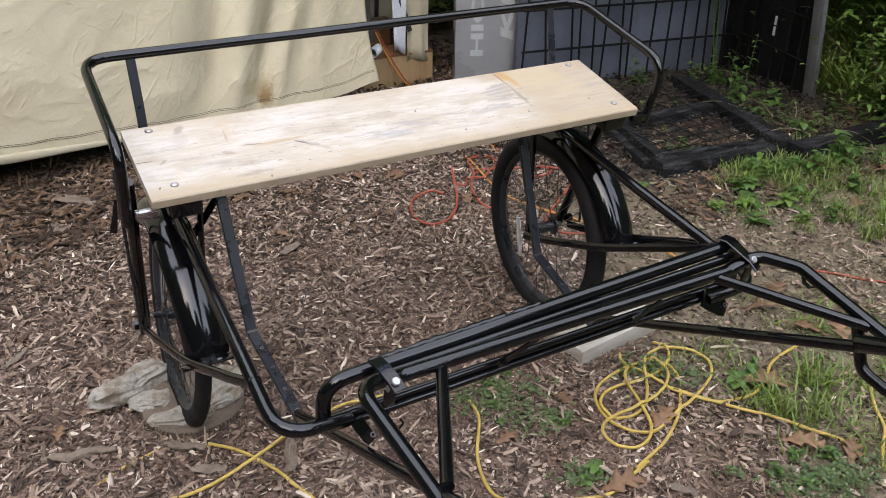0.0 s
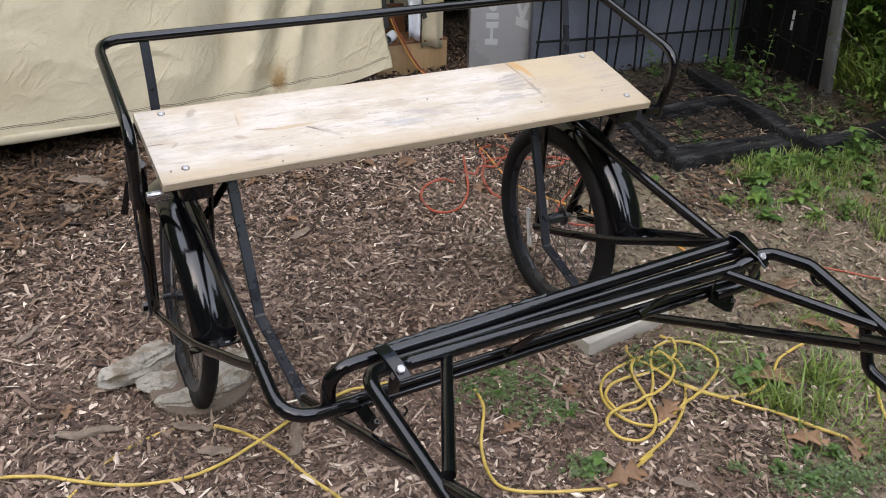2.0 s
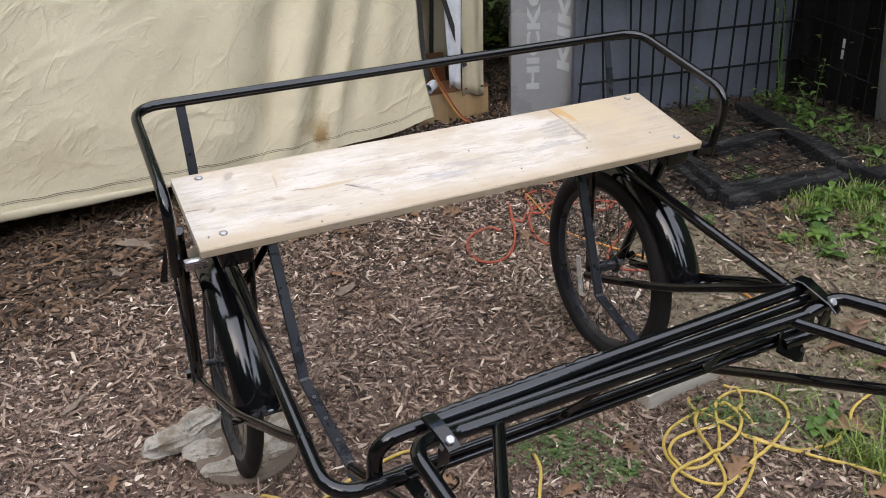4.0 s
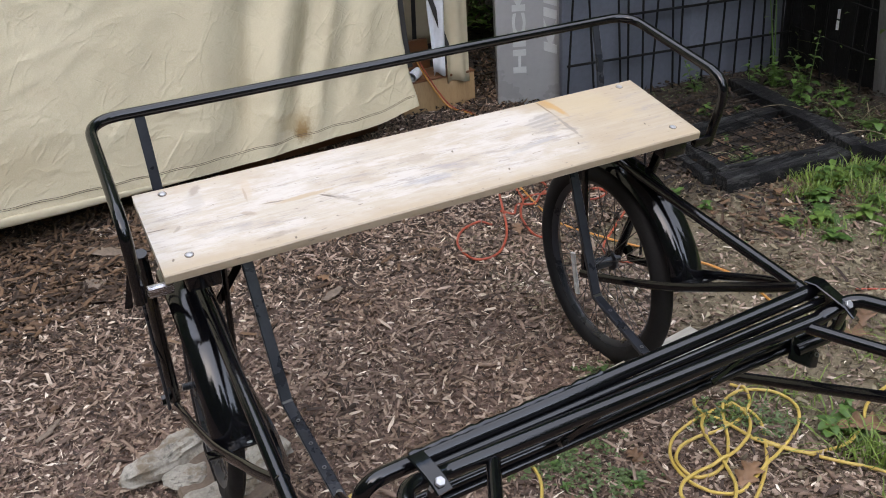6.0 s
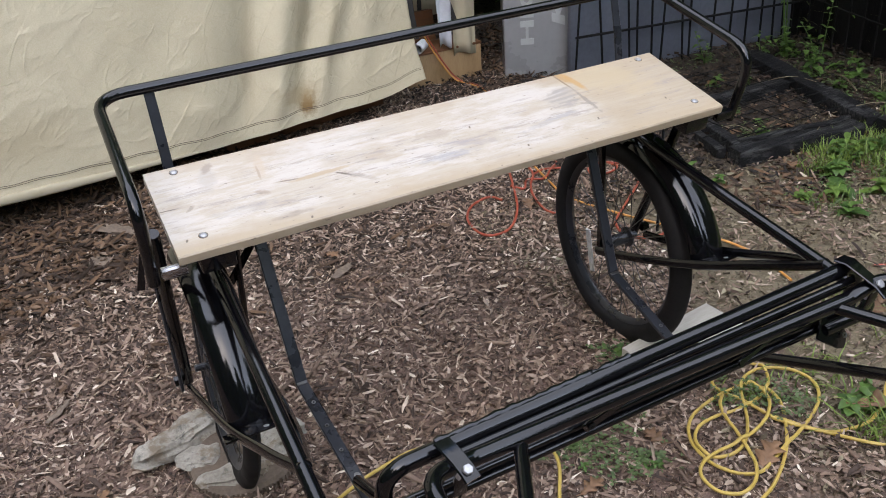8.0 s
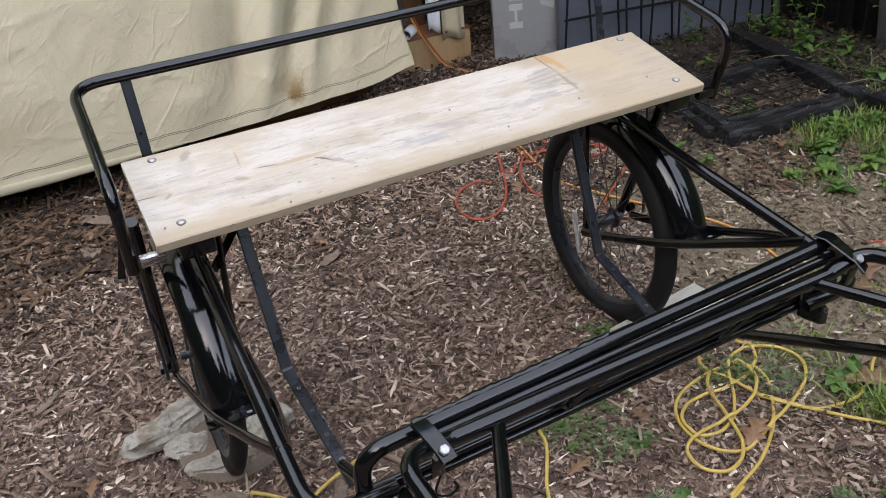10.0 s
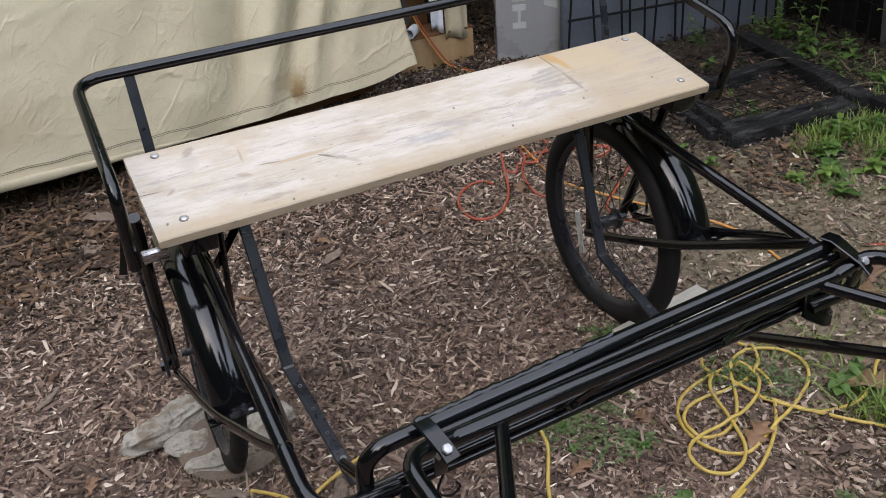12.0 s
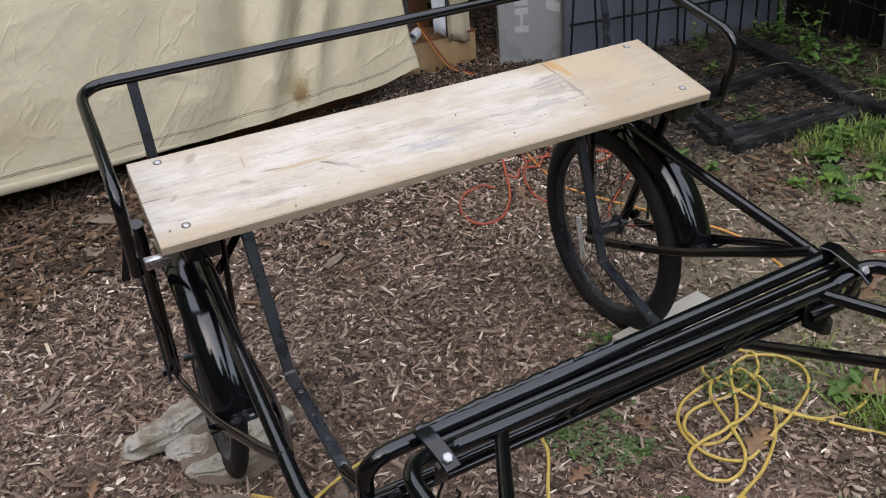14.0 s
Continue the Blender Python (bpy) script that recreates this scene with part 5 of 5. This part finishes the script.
def oak_leaf(seed, size):
    r = random.Random(seed)
    bm = bmesh.new()
    n = 26
    spine, left, right = [], [], []
    curl, twist = r.uniform(0.3, 1.1), r.uniform(-1.2, 1.2)
    for i in range(n + 1):
        u = i / n
        w = size * 0.30 * math.sin(math.pi * min(1, u * 1.02 + 0.02)) ** 0.7 * (0.66 + 0.34 * math.cos(u * 6.28 * 3.2)) + 0.001
        bend = size * 0.16 * curl * math.sin(math.pi * u)
        for side, row in ((0, spine), (1, left), (-1, right)):
            wob = size * 0.05 * noise.noise((u * 5, side * 3.0, seed))
            row.append(bm.verts.new((size * (u - 0.5) + abs(side) * w * 0.35, side * w, bend + abs(side) * w * 0.35 * curl + wob + side * twist * 0.12 * w)))
    for row in (left, right):
        for i in range(n):
            bm.faces.new((spine[i], spine[i + 1], row[i + 1], row[i]))
    swept([(-size * 0.5, 0, 0.002), (-size * 0.72, 0.01 * twist, 0.006)], circle(0.0012, 5), bm=bm)
    return bm


for k, (x, y, size, turn) in enumerate(((0.972, -0.302, 0.115, 20), (0.755, -0.429, 0.12, -20), (0.628, -0.189, 0.075, 10), (0.819, -0.140, 0.07, 100), (1.643, -0.023, 0.13, 30), (1.534, -0.075, 0.13, -35), (1.564, -0.197, 0.13, -50), (1.634, -0.246, 0.12, 60), (1.286, -0.318, 0.16, -25), (1.186, -0.510, 0.12, -45), (1.256, -0.576, 0.10, 40), (1.045, 1.228, 0.10, 25), (1.180, 0.920, 0.08, 70), (0.654, 1.240, 0.09, -30), (0.856, 0.955, 0.05, 10), (0.922, 1.272, 0.09, 110), (0.493, 1.270, 0.08, 10), (-0.224, 0.290, 0.06, 70), (1.057, 1.195, 0.08, 20), (0.410, -0.049, 0.06, 130), (0.527, 0.966, 0.07, -60), (2.336, 0.257, 0.12, 15), (2.673, 0.400, 0.13, 80), (3.420, 1.081, 0.14, 100), (3.236, 0.886, 0.13, 30), (2.908, 0.659, 0.12, -30), (0.242, 1.454, 0.10, 40), (-0.352, 1.306, 0.10, -10), (1.744, 1.507, 0.09, 60), (2.10, 0.98, 0.08, 20), (2.30, 0.93, 0.09, 130), (2.22, 1.12, 0.08, 80), (2.42, 1.05, 0.07, 10), (2.62, 0.92, 0.10, 50), (2.40, 1.42, 0.10, 170), (3.02, 0.80, 0.13, 20), (3.12, 0.92, 0.14, 75), (2.95, 0.92, 0.10, 140), (2.05, 0.66, 0.09, 35))):
    ob = thing("oak_leaf", oak_leaf(k + 1, size * 0.8), M["leaf_dead"], "curled brown dead oak leaf on the ground", "leaf", "dead leaves")
    ob.matrix_basis = pose(x, y, rise(x, y) + 0.012, rng.uniform(-12, 12), rng.uniform(-12, 12), turn)
    mod = ob.modifiers.new("thickness", "SOLIDIFY")
    mod.thickness = 0.0008

# ---------------------------------------------------------------- grass and weeds


def blades(name, spots, label, seed, height=0.07, lean=0.6, width=0.0016, tone="grass"):
    r = random.Random(seed)
    verts, faces = [], []
    for x, y, spread, count, scale in spots:
        for _ in range(count):
            a, d = r.uniform(0, 6.28), spread * math.sqrt(r.random())
            px, py = x + d * math.cos(a), y + d * math.sin(a)
            h, b = height * scale * r.uniform(0.4, 1.3), r.uniform(0, 6.28)
            out = h * lean * r.uniform(0.3, 1.5)
            side = Vector((-math.sin(b), math.cos(b), 0)) * width * r.uniform(0.7, 1.5) * (0.7 + 0.3 * scale)
            base = Vector((px, py, rise(px, py) - 0.002))
            n = len(verts)
            for f, wdt in ((0, 1.0), (0.4, 0.9), (0.75, 0.6)):
                q = base + Vector((math.cos(b) * out * f**1.8, math.sin(b) * out * f**1.8, h * (f - 0.25 * f * f * lean)))
                verts += [q - side * wdt, q + side * wdt]
            verts.append(base + Vector((math.cos(b) * out, math.sin(b) * out, h * (1 - 0.35 * lean))))
            faces += [(n, n + 1, n + 3, n + 2), (n + 2, n + 3, n + 5, n + 4), (n + 4, n + 5, n + 6)]
    me = bpy.data.meshes.new(name)
    me.from_pydata(verts, [], faces)
    me.materials.append(M[tone])
    return tagged(new(name, me), label, "grass", kind="stuff")


lawn = []
r = random.Random(11)
for _ in range(2600):
    x, y = r.uniform(1.5, 4.2), r.uniform(-0.9, 1.1)
    density = noise.noise((x * 2.3, y * 2.3, 9.0)) + 0.50 * (x - 2.0) - 0.12 + 0.25 * max(0.0, -y) * (x > 1.9)
    if y > 0.15 and x < 1.95:
        density -= 0.35
    if density > 0.0 and y < 0.75:
        lawn.append((x, y, 0.06, 17, r.uniform(0.4, 0.95)))
for x, y, n, sc in ((1.23, -0.39, 54, 1.61), (1.39, -0.36, 72, 1.53), (1.43, -0.33, 30, 1.19), (1.25, -0.44, 54, 1.36), (1.16, -0.51, 18, 0.85), (1.34, -0.43, 36, 1.27), (1.28, -0.61, 36, 1.02), (1.54, 0.02, 40, 0.90), (1.49, -0.40, 36, 1.02), (1.60, -0.43, 60, 1.00), (1.10, -0.15, 60, 0.70), (1.04, -0.11, 40, 0.60), (0.71, -0.00, 50, 0.50), (2.19, 0.09, 60, 1.20), (2.04, 0.23, 40, 0.90), (2.34, 0.14, 60, 1.40), (1.99, 0.39, 31, 0.96), (2.09, 0.57, 60, 1.50), (2.17, 0.60, 60, 1.60), (2.25, 0.58, 60, 1.50), (2.19, 0.38, 36, 1.12), (2.28, 0.49, 40, 1.36), (2.40, 0.42, 40, 1.36), (2.52, 0.52, 40, 1.52), (2.20, 0.63, 36, 1.36), (2.05, 0.61, 27, 1.04), (2.38, 0.64, 40, 1.44), (2.63, 0.60, 40, 1.60), (1.92, 0.41, 22, 0.80)):
    lawn.append((x, y, 0.045, n, sc * 0.75))
sparse = []
for _ in range(190):
    x, y = r.uniform(1.18, 2.10), r.uniform(-0.68, -0.08)
    if noise.noise((x * 4.5, y * 4.5, 2.0)) > 0.0:
        sparse.append((x, y, 0.05, 8, r.uniform(0.4, 1.1)))
blades("thin_grass", sparse, "thin sprawling grass among mulch and dead leaves", 16, 0.075, 1.15, 0.0018)
blades("grass", lawn, "patchy green grass over sandy soil", 12)


def leaf_plate(bm, base, way, length, width, droop, up=Vector((0, 0, 1))):
    """One broad leaf as a bent, keeled strip."""
    side = way.cross(up).normalized()
    prev = None
    for i in range(6):
        u = i / 5
        q = base + way * length * u + up * (length * (0.35 * u - droop * u * u))
        w = width * math.sin(math.pi * min(0.97, 0.10 + 0.87 * u)) ** 0.8
        row = [bm.verts.new(q - side * w + up * w * 0.25), bm.verts.new(q), bm.verts.new(q + side * w + up * w * 0.25)]
        if prev:
            for j in range(2):
                bm.faces.new((prev[j], prev[j + 1], row[j + 1], row[j]))
        prev = row


def weed(x, y, height, leaves, size, seed, label="leafy green weed growing from the soil", slim=0.36, tone="leaf"):
    r = random.Random(seed)
    ob = empty("weed", label, "plant", pose(x, y, rise(x, y) - 0.004), "weeds")
    stem, crown = bmesh.new(), bmesh.new()
    shoots = max(1, leaves // 9)
    for k in range(shoots):
        a = r.uniform(0, 6.28)
        tip = Vector((math.cos(a), math.sin(a), 0)) * height * r.uniform(0.1, 0.5) + Vector((0, 0, height * r.uniform(0.6, 1.05)))
        line = rounded([(0, 0, 0), tip * 0.5 + Vector((0, 0, height * 0.08)), tip], 5)
        swept(line, circle(0.0018 + 0.004 * height, 6), bm=stem, scale=lambda u: 1 - 0.6 * u)
        for j in range(leaves // shoots):
            u = 0.08 + 0.92 * (j + 0.5) / (leaves / shoots)
            q = line[min(len(line) - 1, int(u * (len(line) - 1)))]
            b = j * 2.4 + r.uniform(-0.5, 0.5)
            grow = size * r.uniform(0.6, 1.15) * (1.0 - 0.45 * u)
            leaf_plate(crown, q, Vector((math.cos(b), math.sin(b), r.uniform(-0.1, 0.35))).normalized(), grow, grow * slim * r.uniform(0.7, 1.1), r.uniform(0.25, 0.75))
    part("stem", stem, M[tone], ob)
    part("leaves", crown, M[tone], ob, smooth=True)
    return ob


for k, (x, y, h, n, size) in enumerate(((0.701, -0.004, 0.025, 30, 0.020), (0.670, -0.066, 0.025, 30, 0.020), (0.730, -0.045, 0.02, 26, 0.020), (0.621, -0.025, 0.02, 24, 0.018), (0.649, -0.137, 0.02, 24, 0.018), (0.761, 0.017, 0.02, 24, 0.018), (0.736, -0.352, 0.03, 14, 0.042), (0.706, -0.373, 0.03, 14, 0.028), (0.768, -0.207, 0.03, 20, 0.022), (0.753, -0.187, 0.025, 16, 0.02), (1.227, -0.283, 0.04, 10, 0.055), (1.266, -0.303, 0.05, 12, 0.045), (1.296, -0.251, 0.05, 8, 0.04), (1.146, -0.521, 0.04, 30, 0.024), (1.066, -0.543, 0.04, 30, 0.024), (1.206, -0.561, 0.04, 30, 0.024), (1.105, -0.594, 0.04, 30, 0.024), (2.013, 0.453, 0.05, 9, 0.075), (2.109, 0.534, 0.06, 16, 0.06), (2.205, 0.594, 0.08, 22, 0.06), (2.322, 0.575, 0.09, 22, 0.055), (1.936, 0.333, 0.05, 8, 0.075), (2.438, 0.537, 0.10, 22, 0.06), (2.593, 0.538, 0.16, 26, 0.07), (2.236, 0.415, 0.05, 16, 0.06), (0.941, 0.131, 0.03, 16, 0.026), (0.911, 0.161, 0.025, 14, 0.022), (1.718, 0.807, 0.05, 8, 0.055), (1.777, 0.728, 0.04, 8, 0.04), (2.571, 1.662, 0.15, 18, 0.05), (2.801, 1.567, 0.13, 18, 0.05), (2.887, 1.510, 0.18, 20, 0.055), (2.938, 1.357, 0.26, 24, 0.06), (2.807, 1.280, 0.16, 20, 0.06), (2.736, 1.077, 0.12, 18, 0.05), (2.925, 1.126, 0.14, 14, 0.075), (2.103, 1.044, 0.03, 12, 0.028), (2.257, 1.026, 0.03, 12, 0.028), (1.985, 1.335, 0.05, 14, 0.035), (2.712, 0.814, 0.12, 20, 0.06))):
    weed(x, y, h, n, size, 40 + k)
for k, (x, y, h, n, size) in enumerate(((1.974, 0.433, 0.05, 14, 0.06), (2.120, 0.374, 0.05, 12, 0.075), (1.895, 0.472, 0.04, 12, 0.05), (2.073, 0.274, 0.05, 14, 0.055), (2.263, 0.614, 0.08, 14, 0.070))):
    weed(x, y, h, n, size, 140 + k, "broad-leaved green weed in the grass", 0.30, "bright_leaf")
for k, (x, y, h) in enumerate(((2.915, 1.530, 0.55),)):
    weed(x, y, h, 18, 0.060, 90 + k, "tall spindly weed against the dark fence", 0.11, "leaf")


def bush(name, centre, size, count, leaf, seed, label, tone="bush", slim=0.30):
    """A thicket: thin stems and many separate leaves in uneven clumps."""
    r = random.Random(seed)
    ob = empty(name, label, "shrub", pose(*centre), "thicket")
    stem, crown = bmesh.new(), bmesh.new()
    clumps = [Vector((r.gauss(0, 0.45) * size[0], r.gauss(0, 0.45) * size[1], r.uniform(0.08, 1.0) * size[2])) for _ in range(max(6, count // 45))]
    for q in clumps:
        swept(rounded([(q.x * 0.4, q.y * 0.4, 0), (q.x * 0.8, q.y * 0.8, q.z * 0.6), q], 4), circle(0.006, 5), bm=stem, scale=lambda u: 1 - 0.7 * u)
    for _ in range(count):
        q = r.choice(clumps) + Vector((r.gauss(0, 0.10), r.gauss(0, 0.10), r.gauss(0, 0.10)))
        if q.z < 0.01:
            q.z = r.uniform(0.01, 0.1)
        b = r.uniform(0, 6.28)
        grow = leaf * r.uniform(0.5, 1.3)
        leaf_plate(crown, q, Vector((math.cos(b), math.sin(b), r.uniform(-0.3, 0.4))).normalized(), grow, grow * slim, r.uniform(0.2, 0.8))
    part("stem", stem, M["bark"], ob)
    part("leaves", crown, M[tone], ob)
    return ob


bush("thicket", (3.86, 1.02, 0), (0.46, 0.42, 0.8), 10000, 0.052, 21, "dense green weeds and shrubs beyond the post", "bush", 0.20)
verge = []
r = random.Random(29)
for _ in range(900):
    x, y = r.uniform(3.28, 4.9), r.uniform(0.45, 1.9)
    verge.append((x, y, 0.07, 16, r.uniform(0.5, 1.3) * (1.0 + 0.8 * (x > 3.6))))
blades("tall_grass", verge, "tall green grass and weeds beyond the fence post", 14, 0.17, 0.75, 0.0034)
dry = [(r.uniform(2.82, 3.35), r.uniform(0.74, 0.98), 0.05, 9, r.uniform(0.5, 1.2)) for _ in range(60)]
blades("dry_grass", dry, "flattened dry straw grass behind the old timber", 15, 0.09, 1.4, 0.0014, "straw")
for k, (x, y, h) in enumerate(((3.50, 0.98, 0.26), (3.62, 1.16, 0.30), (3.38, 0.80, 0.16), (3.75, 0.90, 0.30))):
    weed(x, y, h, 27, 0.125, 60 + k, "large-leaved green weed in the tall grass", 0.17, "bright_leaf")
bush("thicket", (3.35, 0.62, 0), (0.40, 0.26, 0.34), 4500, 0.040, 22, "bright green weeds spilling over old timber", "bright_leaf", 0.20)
# these two are made taller than the view to shade the back corner
bush("thicket", (4.6, 0.6, 0), (0.8, 0.7, 2.4), 2400, 0.11, 23, "dense green shrubs at the yard's edge")
bush("thicket", (4.5, 2.0, 0), (0.9, 0.8, 3.2), 3000, 0.12, 24, "dense green shrubs behind the fence")
bush("thicket", (2.6, 3.6, 0), (0.9, 0.5, 1.2), 1300, 0.09, 25, "green undergrowth behind the tent")
# unseen behind the kennel, added only for its shade
bush("thicket", (3.4, 2.9, 0), (0.8, 0.6, 3.2), 3000, 0.12, 27, "tall unseen shrubs added to shade the kennel")
bush("thicket", (2.15, 3.25, 0.1), (0.45, 0.22, 0.8), 2200, 0.05, 26, "green undergrowth behind the tent", "bright_leaf")


def tree(foot, crown, size, count, leaf, seed, label):
    """A leaning trunk with limbs that carry separate clumps of leaves."""
    r = random.Random(seed)
    ob = empty("tree", label, "tree", pose(*foot))
    top = Vector(crown) - Vector(foot)
    bole = rounded([(0, 0, -0.1), (top.x * 0.15, top.y * 0.15, top.z * 0.45), (top.x * 0.5, top.y * 0.5, top.z * 0.9), top + Vector((0, 0, 0.4))], 6)
    part("trunk", swept(bole, circle(0.10, 12), scale=lambda u: 1 - 0.75 * u), M["bark"], ob)
    limbs, leaves = bmesh.new(), bmesh.new()
    for _ in range(count // 60):
        q = top + Vector((r.gauss(0, 0.5) * size[0], r.gauss(0, 0.5) * size[1], r.gauss(0, 0.5) * size[2]))
        start = bole[r.randrange(len(bole) // 2, len(bole))]
        swept(rounded([start, start.lerp(q, 0.5) + Vector((0, 0, 0.08)), q], 4), circle(0.020, 6), bm=limbs, scale=lambda u: 1 - 0.8 * u)
        for _ in range(60):
            p = q + Vector((r.gauss(0, 0.16), r.gauss(0, 0.16), r.gauss(0, 0.12)))
            b = r.uniform(0, 6.28)
            grow = leaf * r.uniform(0.5, 1.3)
            leaf_plate(leaves, p, Vector((math.cos(b), math.sin(b), r.uniform(-0.3, 0.3))).normalized(), grow, grow * 0.32, r.uniform(0.2, 0.8))
    part("limb", limbs, M["bark"], ob)
    part("crown", leaves, M["bush"], ob)
    return ob


# added with its crown above the view, to shade the kennel corner
tree((4.4, 2.7, 0), (2.95, 1.50, 2.25), (0.95, 0.80, 0.55), 13200, 0.14, 31, "unseen leafy tree added to shade the kennel and fence")

# low growth at the foot of the fence and along the soil path
r = random.Random(77)
for k in range(46):
    if k < 16:
        x, y = r.uniform(2.72, 3.05), r.uniform(0.85, 1.62)
    elif k < 24:
        x, y = r.uniform(2.05, 2.7), r.uniform(0.86, 1.75)
    else:
        x, y = r.uniform(2.05, 3.4), r.uniform(0.20, 0.66)
    weed(x, y, r.uniform(0.03, 0.09), r.choice((12, 18, 24)), r.uniform(0.024, 0.055), 200 + k, "low green weed among dry leaves")


def clover(patches, seed):
    """Low creeping clover: three round leaflets on each short stalk."""
    r = random.Random(seed)
    verts, faces = [], []
    for x, y, wide, deep, count in patches:
        for _ in range(int(count * 0.42)):
            px, py = x + r.gauss(0, 0.5) * wide, y + r.gauss(0, 0.5) * deep
            top = Vector((px, py, rise(px, py) + r.uniform(0.008, 0.022)))
            spin, leaf = r.uniform(0, 6.28), r.uniform(0.0040, 0.0085)
            for k in range(3):
                a = spin + k * 2.094
                way, side = Vector((math.cos(a), math.sin(a), r.uniform(-0.3, 0.5))), Vector((-math.sin(a), math.cos(a), 0))
                n = len(verts)
                verts += [top, top + way * leaf * 0.6 - side * leaf * 0.48, top + way * leaf * 1.1 - side * leaf * 0.36, top + way * leaf * 1.0, top + way * leaf * 1.1 + side * leaf * 0.36, top + way * leaf * 0.6 + side * leaf * 0.48]
                faces += [(n, n + 1, n + 2, n + 3), (n, n + 3, n + 4, n + 5)]
    me = bpy.data.meshes.new("clover")
    me.from_pydata(verts, [], faces)
    me.materials.append(M["clover"])
    return tagged(new("clover", me), "low creeping clover in patches on the mulch", "plant", kind="stuff")


clover([(0.630, -0.046, 0.09, 0.06, 170), (0.720, -0.065, 0.11, 0.07, 240), (0.681, 0.006, 0.09, 0.05, 120), (0.699, -0.157, 0.05, 0.06, 120), (0.768, -0.187, 0.05, 0.04, 150), (0.696, -0.362, 0.06, 0.04, 160), (0.931, 0.141, 0.06, 0.05, 90), (1.078, -0.132, 0.09, 0.05, 200), (1.127, -0.203, 0.06, 0.05, 150), (1.105, -0.594, 0.10, 0.05, 420), (1.185, -0.624, 0.10, 0.05, 380), (0.990, -0.503, 0.03, 0.02, 50), (1.555, -0.278, 0.15, 0.08, 160), (1.993, 0.433, 0.15, 0.12, 300), (2.284, 0.485, 0.3, 0.15, 500), (2.133, 0.976, 0.10, 0.08, 140), (2.798, 1.270, 0.15, 0.40, 900), (2.900, 0.981, 0.2, 0.15, 500), (2.458, 1.680, 0.4, 0.08, 300), (2.864, 0.491, 0.5, 0.15, 700)], 55)
